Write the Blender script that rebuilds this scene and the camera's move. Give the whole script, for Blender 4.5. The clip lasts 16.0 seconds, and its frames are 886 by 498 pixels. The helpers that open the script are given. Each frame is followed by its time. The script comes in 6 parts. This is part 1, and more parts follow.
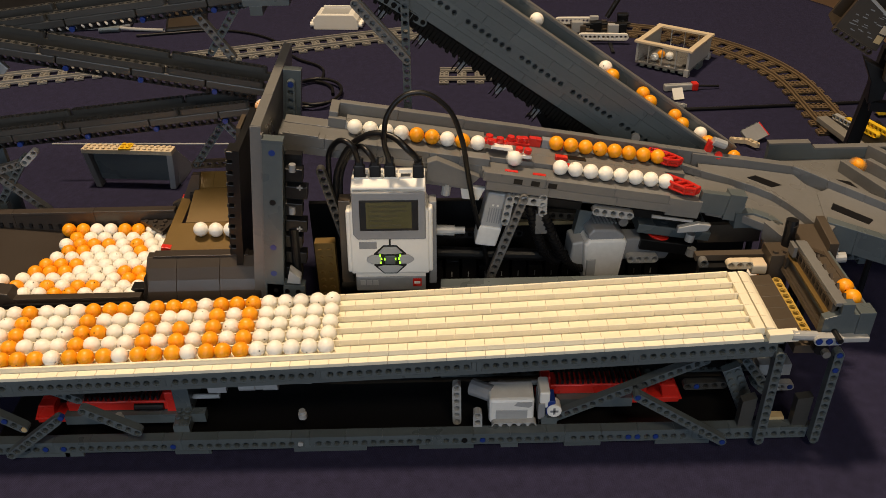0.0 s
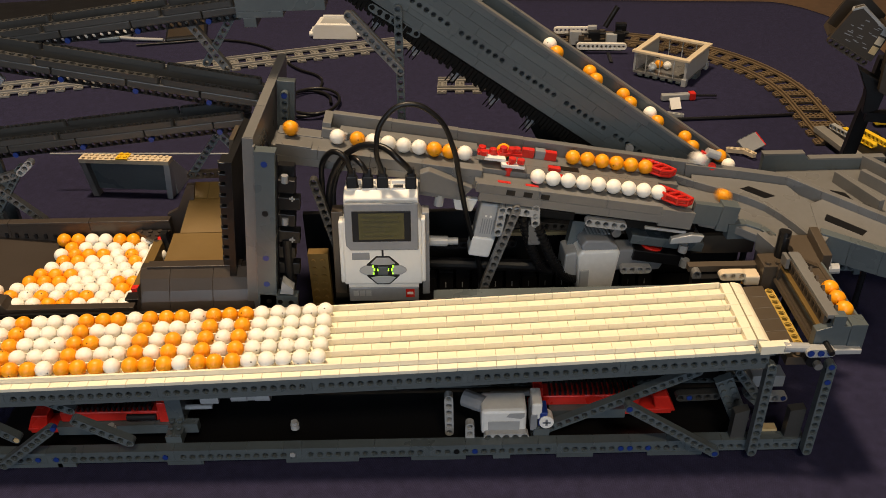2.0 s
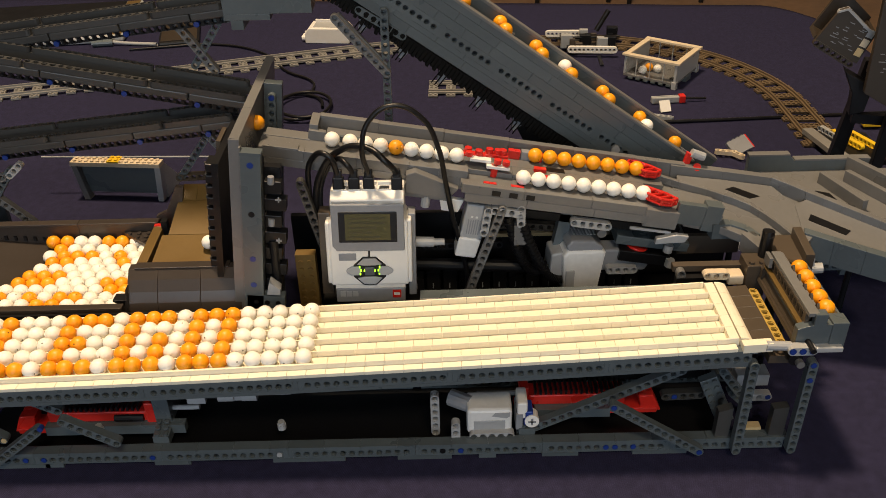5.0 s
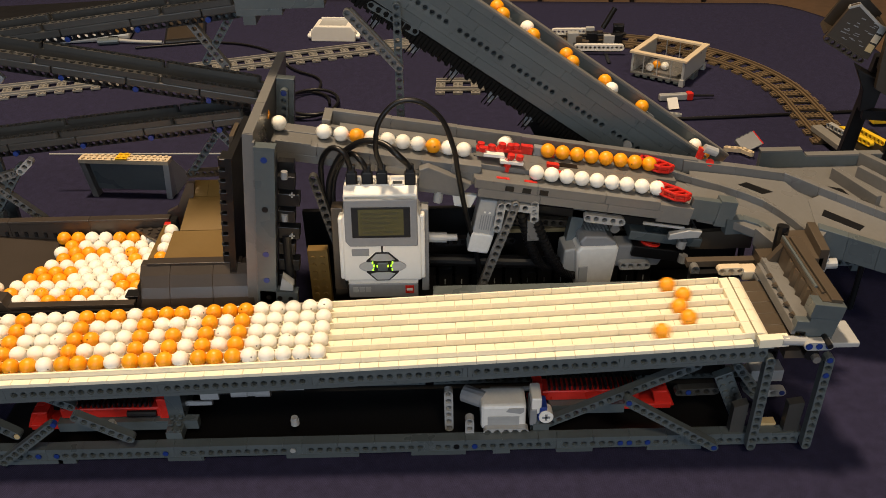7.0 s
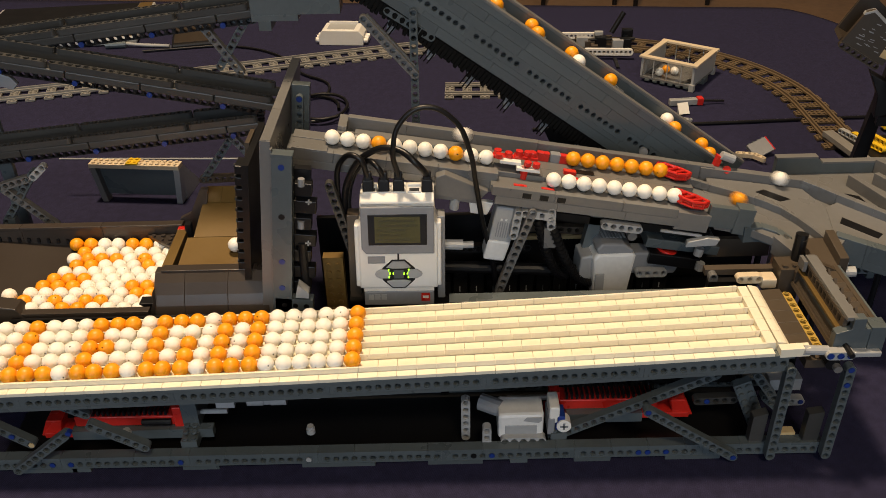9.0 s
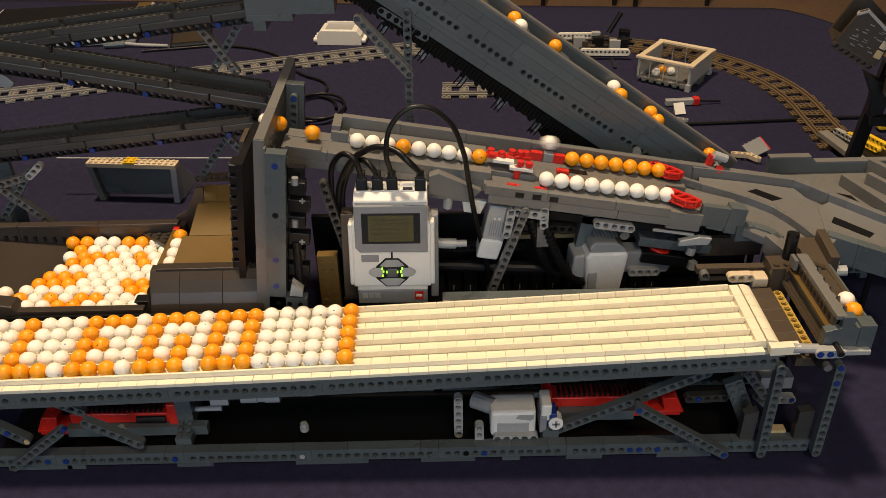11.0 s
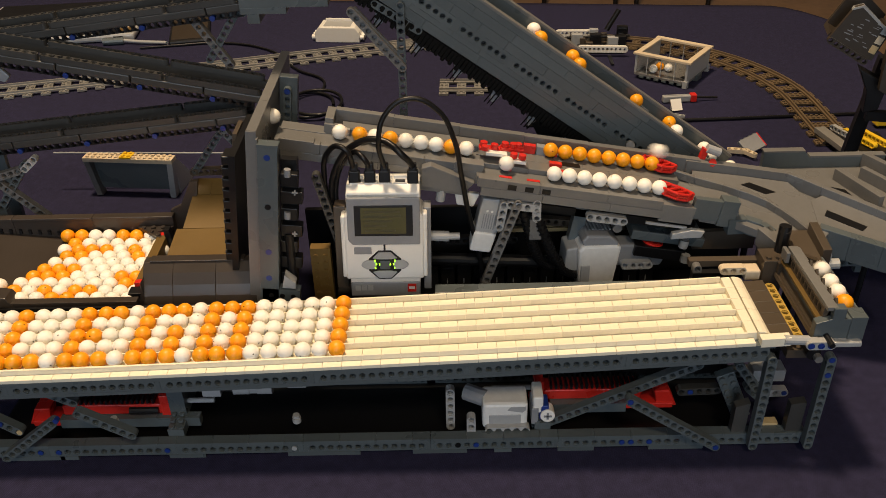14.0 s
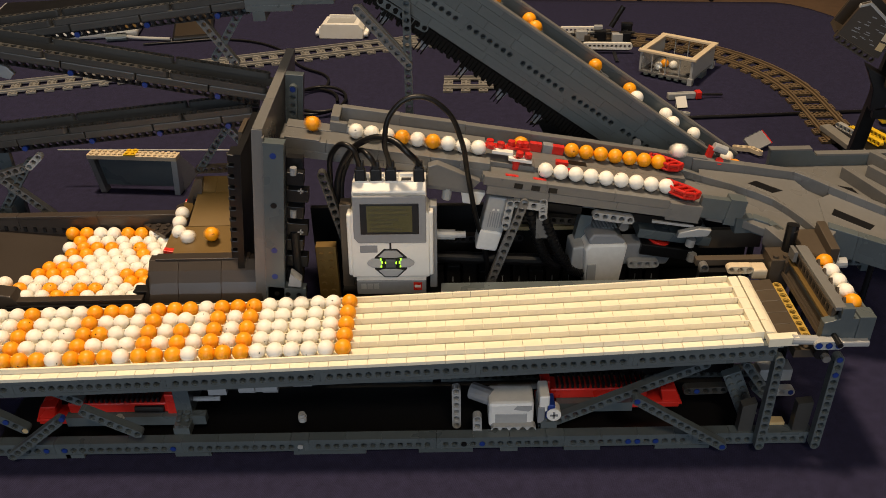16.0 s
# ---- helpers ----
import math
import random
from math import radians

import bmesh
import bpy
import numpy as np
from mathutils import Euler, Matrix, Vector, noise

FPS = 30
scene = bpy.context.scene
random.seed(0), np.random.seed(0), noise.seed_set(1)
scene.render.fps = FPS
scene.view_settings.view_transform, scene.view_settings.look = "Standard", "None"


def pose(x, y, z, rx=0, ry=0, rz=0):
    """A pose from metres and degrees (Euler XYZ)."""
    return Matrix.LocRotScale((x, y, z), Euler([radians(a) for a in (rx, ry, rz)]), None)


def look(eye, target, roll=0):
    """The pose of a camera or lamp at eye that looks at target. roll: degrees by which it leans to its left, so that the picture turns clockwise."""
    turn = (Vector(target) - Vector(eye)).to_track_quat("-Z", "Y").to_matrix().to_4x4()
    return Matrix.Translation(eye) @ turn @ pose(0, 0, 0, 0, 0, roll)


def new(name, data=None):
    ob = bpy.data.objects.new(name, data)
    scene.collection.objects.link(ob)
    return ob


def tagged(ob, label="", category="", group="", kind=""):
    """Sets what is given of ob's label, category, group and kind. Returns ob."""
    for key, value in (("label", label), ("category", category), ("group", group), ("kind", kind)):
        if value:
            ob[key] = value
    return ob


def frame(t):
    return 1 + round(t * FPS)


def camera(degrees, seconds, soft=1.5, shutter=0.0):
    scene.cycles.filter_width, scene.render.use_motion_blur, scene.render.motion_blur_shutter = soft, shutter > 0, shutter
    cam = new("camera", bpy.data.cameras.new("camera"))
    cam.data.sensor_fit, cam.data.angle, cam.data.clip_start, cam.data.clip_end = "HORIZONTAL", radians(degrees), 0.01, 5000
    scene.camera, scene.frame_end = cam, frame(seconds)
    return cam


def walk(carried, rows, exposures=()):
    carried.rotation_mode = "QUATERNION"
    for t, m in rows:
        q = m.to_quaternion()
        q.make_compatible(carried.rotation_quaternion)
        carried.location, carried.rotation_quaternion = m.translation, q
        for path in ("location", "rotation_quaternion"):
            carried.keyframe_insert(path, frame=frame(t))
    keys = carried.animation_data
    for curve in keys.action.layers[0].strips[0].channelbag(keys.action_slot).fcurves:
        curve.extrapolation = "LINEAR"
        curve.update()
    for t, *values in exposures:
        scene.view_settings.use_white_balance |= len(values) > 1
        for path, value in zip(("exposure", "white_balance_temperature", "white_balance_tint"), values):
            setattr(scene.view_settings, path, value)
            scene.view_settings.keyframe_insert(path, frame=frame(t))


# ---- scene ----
cam = camera(54.5, 16.0, soft=0.45, shutter=0.5)
PATH = [
    (0, (-0.016, -0.538, 0.566), (-0.014, 1.131, -0.535), -1.2),
    (0.5, (-0.014, -0.537, 0.565), (-0.014, 1.134, -0.535), -1.2),
    (1, (-0.014, -0.539, 0.569), (-0.015, 1.134, -0.527), -1.2),
    (1.5, (-0.009, -0.538, 0.57), (-0.014, 1.139, -0.52), -1.3),
    (2, (-0.006, -0.537, 0.569), (-0.012, 1.142, -0.518), -1.3),
    (2.5, (-0.002, -0.54, 0.569), (-0.007, 1.141, -0.514), -1.2),
    (3, (0.002, -0.54, 0.567), (-0.003, 1.145, -0.512), -1.3),
    (3.5, (0.004, -0.543, 0.57), (0.0, 1.142, -0.508), -1.3),
    (4, (0.007, -0.543, 0.569), (0.005, 1.142, -0.509), -1.3),
    (6.5, (-0.003, -0.544, 0.566), (-0.005, 1.142, -0.51), -1.4),
    (7, (-0.007, -0.544, 0.563), (-0.009, 1.142, -0.513), -1.4),
    (7.5, (-0.014, -0.543, 0.564), (-0.017, 1.143, -0.512), -1.4),
    (8, (-0.019, -0.539, 0.564), (-0.022, 1.149, -0.51), -1.4),
    (8.5, (-0.022, -0.537, 0.563), (-0.025, 1.151, -0.511), -1.4),
    (9, (-0.022, -0.537, 0.565), (-0.024, 1.151, -0.507), -1.3),
    (11.5, (-0.014, -0.543, 0.566), (-0.02, 1.146, -0.505), -1.3),
    (12, (-0.014, -0.544, 0.565), (-0.022, 1.146, -0.504), -1.3),
    (12.5, (-0.01, -0.545, 0.564), (-0.017, 1.145, -0.505), -1.2),
    (13, (-0.005, -0.544, 0.563), (-0.013, 1.146, -0.507), -1.3),
    (13.5, (-0.004, -0.544, 0.563), (-0.012, 1.146, -0.507), -1.2),
    (14, (-0.006, -0.547, 0.56), (-0.016, 1.143, -0.51), -1.3),
    (14.5, (-0.011, -0.549, 0.561), (-0.021, 1.14, -0.51), -1.2),
    (15, (-0.009, -0.546, 0.561), (-0.019, 1.142, -0.511), -1.2),
    (15.5, (-0.011, -0.543, 0.558), (-0.022, 1.143, -0.517), -1.2),
    (16, (-0.01, -0.544, 0.561), (-0.024, 1.141, -0.517), -1.3),
]
walk(cam, [(t, look(eye, target, roll)) for t, eye, target, roll in PATH],
     exposures=[(0, -0.13), (1.0, -0.07), (2.0, 0.05), (3.5, 0.14), (6.5, 0.13), (7.5, 0.12), (9.0, 0.02), (12.5, -0.02), (16.0, -0.06)])

# ---- light ----
world = bpy.data.worlds.new("world")
scene.world = world
world.use_nodes = True
world.node_tree.nodes["Background"].inputs[0].default_value = (0.55, 0.62, 0.80, 1)
world.node_tree.nodes["Background"].inputs[1].default_value = 0.22


def lamp(name, eye, target, size, power, colour):
    data = bpy.data.lights.new(name, "AREA")
    data.size, data.energy, data.color = size, power, colour
    ob = new(name, data)
    ob.matrix_world = look(eye, target)
    return ob


lamp("ceiling_lamp", (-0.40, 0.58, 3.3), (0.0, 0.1, 0.1), 0.30, 138, (1.0, 0.74, 0.465))
lamp("ceiling_lamp", (0.7, -2.3, 3.3), (0.0, 0.2, 0.1), 0.5, 42, (1.0, 0.78, 0.52))
lamp("window_light", (-0.6, -4.8, 1.6), (-0.2, 0.2, 0.2), 3.2, 88, (0.76, 0.88, 1.0))

# ---- materials ----


def material(name, colour, rough=0.35, metal=0.0, grain=0.08, scale=220.0, bump=0.04, spec=0.5, vary=0.0, wear=0.0):
    m = bpy.data.materials.new(name)
    m.use_nodes = True
    nt = m.node_tree
    b = nt.nodes["Principled BSDF"]
    co = nt.nodes.new("ShaderNodeTexCoord")
    n1 = nt.nodes.new("ShaderNodeTexNoise")
    n1.inputs["Scale"].default_value, n1.inputs["Detail"].default_value = scale, 5
    n2 = nt.nodes.new("ShaderNodeTexNoise")
    n2.inputs["Scale"].default_value, n2.inputs["Detail"].default_value = scale / 9, 3
    nt.links.new(co.outputs["Object"], n1.inputs["Vector"])
    nt.links.new(co.outputs["Object"], n2.inputs["Vector"])
    add = nt.nodes.new("ShaderNodeMath")
    add.operation = "ADD"
    nt.links.new(n1.outputs["Fac"], add.inputs[0])
    nt.links.new(n2.outputs["Fac"], add.inputs[1])
    mp = nt.nodes.new("ShaderNodeMapRange")
    mp.inputs["From Min"].default_value, mp.inputs["From Max"].default_value = 0.6, 1.4
    mp.inputs["To Min"].default_value, mp.inputs["To Max"].default_value = 1 - grain, 1 + grain
    nt.links.new(add.outputs[0], mp.inputs["Value"])
    src = mp.outputs[0]
    if vary:
        info = nt.nodes.new("ShaderNodeObjectInfo")
        mv = nt.nodes.new("ShaderNodeMapRange")
        mv.inputs["To Min"].default_value, mv.inputs["To Max"].default_value = 1 - vary, 1 + vary
        nt.links.new(info.outputs["Random"], mv.inputs["Value"])
        mul = nt.nodes.new("ShaderNodeMath")
        mul.operation = "MULTIPLY"
        nt.links.new(src, mul.inputs[0])
        nt.links.new(mv.outputs[0], mul.inputs[1])
        src = mul.outputs[0]
    hsv = nt.nodes.new("ShaderNodeHueSaturation")
    hsv.inputs["Color"].default_value = (*colour, 1)
    nt.links.new(src, hsv.inputs["Value"])
    nt.links.new(hsv.outputs[0], b.inputs["Base Color"])
    mr = nt.nodes.new("ShaderNodeMapRange")
    mr.inputs["To Min"].default_value, mr.inputs["To Max"].default_value = max(rough - 0.1, 0.03), rough + 0.1
    nt.links.new(n2.outputs["Fac"], mr.inputs["Value"])
    nt.links.new(mr.outputs[0], b.inputs["Roughness"])
    b.inputs["Metallic"].default_value = metal
    b.inputs["Specular IOR Level"].default_value = spec
    if bump:
        bp = nt.nodes.new("ShaderNodeBump")
        bp.inputs["Strength"].default_value, bp.inputs["Distance"].default_value = bump, 0.0004
        nt.links.new(n1.outputs["Fac"], bp.inputs["Height"])
        nt.links.new(bp.outputs[0], b.inputs["Normal"])
    return m


DARK = material("dark_grey_plastic", (0.082, 0.100, 0.110), 0.30, vary=0.10)
GREY = material("grey_plastic", (0.142, 0.142, 0.142), 0.30, vary=0.08)
LIGHT = material("light_grey_plastic", (0.34, 0.35, 0.36), 0.32, vary=0.05)
# black parts, and the black sheets that stand in for shade
BLACK = material("black_plastic_and_shade", (0.006, 0.006, 0.007), 0.38, spec=0.35)
WHITE = material("white_plastic", (0.74, 0.73, 0.70), 0.30, grain=0.03)
CREAM = material("aged_white_plastic", (0.79, 0.735, 0.59), 0.36, grain=0.04, vary=0.03)
TAN = material("tan_plastic", (0.50, 0.38, 0.20), 0.35)
BROWN = material("brown_grey_plastic", (0.066, 0.051, 0.037), 0.35, vary=0.1)
RED = material("red_plastic", (0.55, 0.022, 0.015), 0.28)
BLUE = material("blue_plastic", (0.012, 0.035, 0.20), 0.30)
YELLOW = material("yellow_plastic", (0.75, 0.48, 0.02), 0.32)
BALLW = material("white_ball_plastic", (0.86, 0.83, 0.76), 0.45, grain=0.03, vary=0.03)
BALLO = material("orange_ball_plastic", (0.86, 0.33, 0.004), 0.44, grain=0.04, vary=0.06)
CLOTH = material("navy_cloth", (0.0185, 0.0180, 0.044), 0.95, grain=0.35, scale=900.0, bump=0.6, spec=0.12)
HOPG = material("warm_grey_plastic", (0.038, 0.030, 0.025), 0.34, vary=0.12)
TRACKG = material("track_grey_plastic", (0.20, 0.195, 0.185), 0.4)
RAMPG = material("old_dark_plastic", (0.046, 0.046, 0.045), 0.34, vary=0.15)
CHAINB = material("worn_black_rubber", (0.004, 0.004, 0.004), 0.75, spec=0.12)
WALL = material("pale_wall_paint", (0.45, 0.42, 0.38), 0.8, scale=20.0)
MIDGREY = material("mid_grey_plastic", (0.22, 0.23, 0.25), 0.35)
YELLOWD = material("dull_yellow_plastic", (0.42, 0.28, 0.06), 0.4)
TANL = material("light_tan_plastic", (0.60, 0.50, 0.36), 0.35)
LCD = material("lcd_glass", (0.085, 0.080, 0.035), 0.25)
LCDINK = material("lcd_ink", (0.058, 0.054, 0.025), 0.3)
WHITEG = material("pale_grey_plastic", (0.68, 0.68, 0.67), 0.32)
BROWNP = material("brown_panel_plastic", (0.125, 0.077, 0.022), 0.38, vary=0.08)
BROWNT = material("old_track_plastic", (0.12, 0.085, 0.05), 0.4)
LOADER = material("dark_brown_bricks", (0.032, 0.023, 0.015), 0.5, vary=0.15)
WOOD = material("wood_floor", (0.24, 0.145, 0.08), 0.4, grain=0.3, scale=30.0)


def weave(m):
    """A fine diagonal weave over the cloth's colour."""
    nt = m.node_tree
    b = nt.nodes["Principled BSDF"]
    co = nt.nodes.new("ShaderNodeTexCoord")
    w = nt.nodes.new("ShaderNodeTexWave")
    w.wave_type, w.bands_direction = "BANDS", "DIAGONAL"
    w.inputs["Scale"].default_value, w.inputs["Distortion"].default_value, w.inputs["Detail"].default_value = 420, 2.5, 2
    nt.links.new(co.outputs["Object"], w.inputs["Vector"])
    mix = nt.nodes.new("ShaderNodeMix")
    mix.data_type, mix.blend_type = "RGBA", "MULTIPLY"
    mix.inputs["Factor"].default_value = 0.4
    src = b.inputs["Base Color"].links[0].from_socket
    nt.links.new(src, mix.inputs["A"])
    nt.links.new(w.outputs["Color"], mix.inputs["B"])
    gain = nt.nodes.new("ShaderNodeHueSaturation")
    gain.inputs["Value"].default_value = 1.35
    nt.links.new(mix.outputs["Result"], gain.inputs["Color"])
    nt.links.new(gain.outputs[0], b.inputs["Base Color"])


weave(CLOTH)

# ---- geometry helpers (millimetres) ----
MM = 0.001


def box(bm, x0, x1, y0, y1, z0, z1, m=None):
    vs = []
    for z in (z0, z1):
        for x, y in ((x0, y0), (x1, y0), (x1, y1), (x0, y1)):
            p = Vector((x, y, z))
            vs.append(bm.verts.new(m @ p if m else p))
    for q in ((3, 2, 1, 0), (4, 5, 6, 7), (0, 1, 5, 4), (1, 2, 6, 5), (2, 3, 7, 6), (3, 0, 4, 7)):
        bm.faces.new([vs[i] for i in q])
    return bm


def prism(bm, pts, lo, hi, axis="y", m=None):
    """Extrudes the outline pts along an axis; pts are (x, z) for y, (x, y) for z, (y, z) for x."""
    def put(a, b, c):
        p = Vector({"y": (a, c, b), "z": (a, b, c), "x": (c, a, b)}[axis])
        return bm.verts.new(m @ p if m else p)
    a = [put(p, q, lo) for p, q in pts]
    b = [put(p, q, hi) for p, q in pts]
    n = len(pts)
    bm.faces.new(a)
    bm.faces.new(b[::-1])
    for i in range(n):
        bm.faces.new((a[i], b[i], b[(i + 1) % n], a[(i + 1) % n]))
    return bm


def rod(bm, p, q, r, n=12, r2=None):
    p, q = Vector(p), Vector(q)
    rot = (q - p).to_track_quat("Z", "Y").to_matrix()
    r2 = r if r2 is None else r2
    a = [bm.verts.new(p + rot @ Vector((r * math.cos(2 * math.pi * i / n), r * math.sin(2 * math.pi * i / n), 0))) for i in range(n)]
    b = [bm.verts.new(q + rot @ Vector((r2 * math.cos(2 * math.pi * i / n), r2 * math.sin(2 * math.pi * i / n), 0))) for i in range(n)]
    for i in range(n):
        bm.faces.new((a[i], a[(i + 1) % n], b[(i + 1) % n], b[i]))
    bm.faces.new(a[::-1])
    bm.faces.new(b)
    return bm


def mesh_of(name, bm, mat, bevel=0.0):
    bmesh.ops.recalc_face_normals(bm, faces=bm.faces[:])
    bmesh.ops.scale(bm, vec=(MM, MM, MM), verts=bm.verts[:])
    me = bpy.data.meshes.new(name)
    bm.to_mesh(me)
    bm.free()
    for m in mat if isinstance(mat, (list, tuple)) else (mat,):
        me.materials.append(m)
    return me


def bevelled(ob, width):
    mod = ob.modifiers.new("bevel", "BEVEL")
    mod.width, mod.segments, mod.limit_method, mod.angle_limit = width * MM, 2, "ANGLE", radians(40)
    return ob


def part(name, bm, mat, parent=None, label="", bevel=0.0, at=None):
    me = bm if isinstance(bm, bpy.types.Mesh) else mesh_of(name, bm, mat)
    ob = new(name, me)
    if bevel:
        bevelled(ob, bevel)
    if parent:
        ob.parent = parent
    if at:
        ob.matrix_basis = at
    if label:
        ob["label"] = label
    return ob


def mm(x, y, z, rx=0, ry=0, rz=0):
    return pose(x * MM, y * MM, z * MM, rx, ry, rz)


def empty(name, label, category, group="", at=None, kind=""):
    ob = new(name)
    ob.empty_display_size = 0.01
    if at:
        ob.matrix_basis = at
    return tagged(ob, label, category, group, kind)


def along(p, q, up=(0, 0, 1)):
    """Pose in metres at p with its x axis towards q, y axis away from the viewer."""
    p, q = Vector(p) * MM, Vector(q) * MM
    x = (q - p).normalized()
    y = Vector(up).cross(x).normalized()
    z = x.cross(y)
    m = Matrix((x, y, z)).transposed().to_4x4()
    m.translation = p
    return m


BEAMS = {}


def beam_mesh(n, mat, h=7.8, w=7.4, brick=False, skip=()):
    """A bar with n round holes 8 mm apart along x, holes along y; hole 0 at the origin. Round ends, or square ends for a brick."""
    key = (n, mat.name, h, w, brick, skip)
    if key in BEAMS:
        return BEAMS[key]
    bm = bmesh.new()
    k, r = 12, 2.5
    sides = {}

    def vert(x, y, z):
        c = (round(x, 3), round(y, 3), round(z, 3))
        if c not in sides:
            sides[c] = bm.verts.new(c)
        return sides[c]

    def quad(*c):
        vs = []
        for p in c:
            v = vert(*p)
            if v not in vs:
                vs.append(v)
        if len(vs) > 2:
            try:
                bm.faces.new(vs)
            except ValueError:
                pass
    y0, y1 = -w / 2, w / 2
    for i in range(n):
        cx = 8 * i
        lo, hi = cx - 4, cx + 4
        edge = []
        for a in range(k):
            t = 2 * math.pi * a / k
            c, s = math.cos(t), math.sin(t)
            left = i == 0 and not brick and c < -0.01
            right = i == n - 1 and not brick and c > 0.01
            if left or right:
                edge.append((cx + c * h / 2, s * h / 2))
            else:
                f = min(4 / abs(c) if abs(c) > 1e-6 else 99, h / 2 / abs(s) if abs(s) > 1e-6 else 99)
                edge.append((cx + c * f, s * f))
        for a in range(k):
            b = (a + 1) % k
            t0, t1 = 2 * math.pi * a / k, 2 * math.pi * b / k
            i0 = (cx + r * math.cos(t0), r * math.sin(t0))
            i1 = (cx + r * math.cos(t1), r * math.sin(t1))
            if i in skip:
                i0 = i1 = (cx, 0)
            e0, e1 = edge[a], edge[b]
            mids = []
            if abs(e0[0] - e1[0]) > 0.01 and abs(e0[1] - e1[1]) > 0.01 and abs(e0[0] - cx) + abs(e1[0] - cx) > 0:
                on0 = abs(abs(e0[0] - cx) - 4) < 0.01
                on1 = abs(abs(e1[0] - cx) - 4) < 0.01
                if on0 != on1 and not ((i == 0 and not brick and e0[0] < cx) or (i == n - 1 and not brick and e0[0] > cx)):
                    mids = [(e0[0], e1[1]) if on0 else (e1[0], e0[1])]
            ring = [e0, *mids, e1]
            if i in skip:
                c0 = c1 = (cx, 0)
            else:
                c0 = (cx + 3.1 * math.cos(t0), 3.1 * math.sin(t0))
                c1 = (cx + 3.1 * math.cos(t1), 3.1 * math.sin(t1))
            for ya, yb in ((y0, y0 + 0.9), (y1, y1 - 0.9)):
                quad(*[(x, ya, z) for x, z in (c0, *ring, c1)])
                quad((c0[0], ya, c0[1]), (c1[0], ya, c1[1]), (c1[0], yb, c1[1]), (c0[0], yb, c0[1]))
                quad((c0[0], yb, c0[1]), (c1[0], yb, c1[1]), (i1[0], yb, i1[1]), (i0[0], yb, i0[1]))
            quad((i0[0], y0 + 0.9, i0[1]), (i1[0], y0 + 0.9, i1[1]), (i1[0], y1 - 0.9, i1[1]), (i0[0], y1 - 0.9, i0[1]))
            for g, q in zip(ring, ring[1:]):
                inner = abs(g[0] - q[0]) < 0.01 and ((abs(g[0] - lo) < 0.01 and i > 0) or (abs(g[0] - hi) < 0.01 and i < n - 1))
                if not inner:
                    quad((g[0], y0, g[1]), (g[0], y1, g[1]), (q[0], y1, q[1]), (q[0], y0, q[1]))
    BEAMS[key] = mesh_of("beam", bm, mat)
    return BEAMS[key]


def beam(parent, p, q, n, mat, name="beam", up=(0, 0, 1), h=7.8, w=7.4, brick=False, skip=()):
    """A holed bar from hole centre p towards q (mm)."""
    return part(name, beam_mesh(n, mat, h, w, brick, skip), mat, parent, at=along(p, q, up))


def pin(parent, p, mat, name="pin", r=2.45, d=(0, 1, 0), out=0.4, length=4):
    bm = bmesh.new()
    d = Vector(d)
    p = Vector(p)
    rod(bm, p - d * out, p + d * length, r, 12)
    return part(name, bm, mat, parent)


# ---- tray curve ----


def tray_z(x):
    """Height of the hole line of the sloping tray."""
    return 98.0 + 0.0455 * (x - 20) + 0.000026 * (x - 20) * (x - 20) * 1.0


def ball_mesh(name, mat):
    bm = bmesh.new()
    r, seg = 7.1, 24
    lats = [0.0, 0.085] + [math.pi * i / 14 for i in range(1, 15)]
    rings = []
    for a in lats:
        if a < 1e-6 or a > math.pi - 1e-6:
            rings.append([bm.verts.new((0, 0, r * math.cos(a) - (0.5 if a < 1 else 0)))])
        else:
            rings.append([bm.verts.new((r * math.sin(a) * math.cos(2 * math.pi * i / seg), r * math.sin(a) * math.sin(2 * math.pi * i / seg), r * math.cos(a))) for i in range(seg)])
    for k, (a, b) in enumerate(zip(rings, rings[1:])):
        for i in range(seg):
            j = (i + 1) % seg
            vs = [a[i % len(a)], b[i % len(b)], b[j % len(b)], a[j % len(a)]]
            f = bm.faces.new(list(dict.fromkeys(vs)))
            f.smooth = True
            f.material_index = 1 if k == 0 else 0
    return mesh_of(name, bm, (mat, BLACK))


BALL = {"w": ball_mesh("white_ball", BALLW), "o": ball_mesh("orange_ball", BALLO)}
rng = random.Random(7)


def ball(colour, x, y, z, group):
    ob = new("ball", BALL[colour])
    ob.matrix_basis = mm(x, y, z, rng.uniform(0, 360), rng.uniform(0, 180), rng.uniform(0, 360))
    word = "white" if colour == "w" else "orange"
    where = {"balls on the tray": "resting in a cream tray channel", "balls in the hopper": "heaped in the grey hopper",
             "balls in the sorter": "queued in the grey sorter", "balls on the belt": "riding up the grey elevator",
             "balls in the bucket": "rolling to the tipping bucket", "balls in the lift": "beside the lift", "balls in the wagon": "lying in the clear wagon"}[group]
    return tagged(ob, "small %s plastic ball %s" % (word, where), "ball", group)

GREEN = bpy.data.materials.new("green_status_light")
GREEN.use_nodes = True
GREEN.node_tree.nodes["Principled BSDF"].inputs["Base Color"].default_value = (0.2, 0.6, 0.02, 1)
GREEN.node_tree.nodes["Principled BSDF"].inputs["Emission Color"].default_value = (0.45, 1.0, 0.03, 1)
GREEN.node_tree.nodes["Principled BSDF"].inputs["Emission Strength"].default_value = 1.6

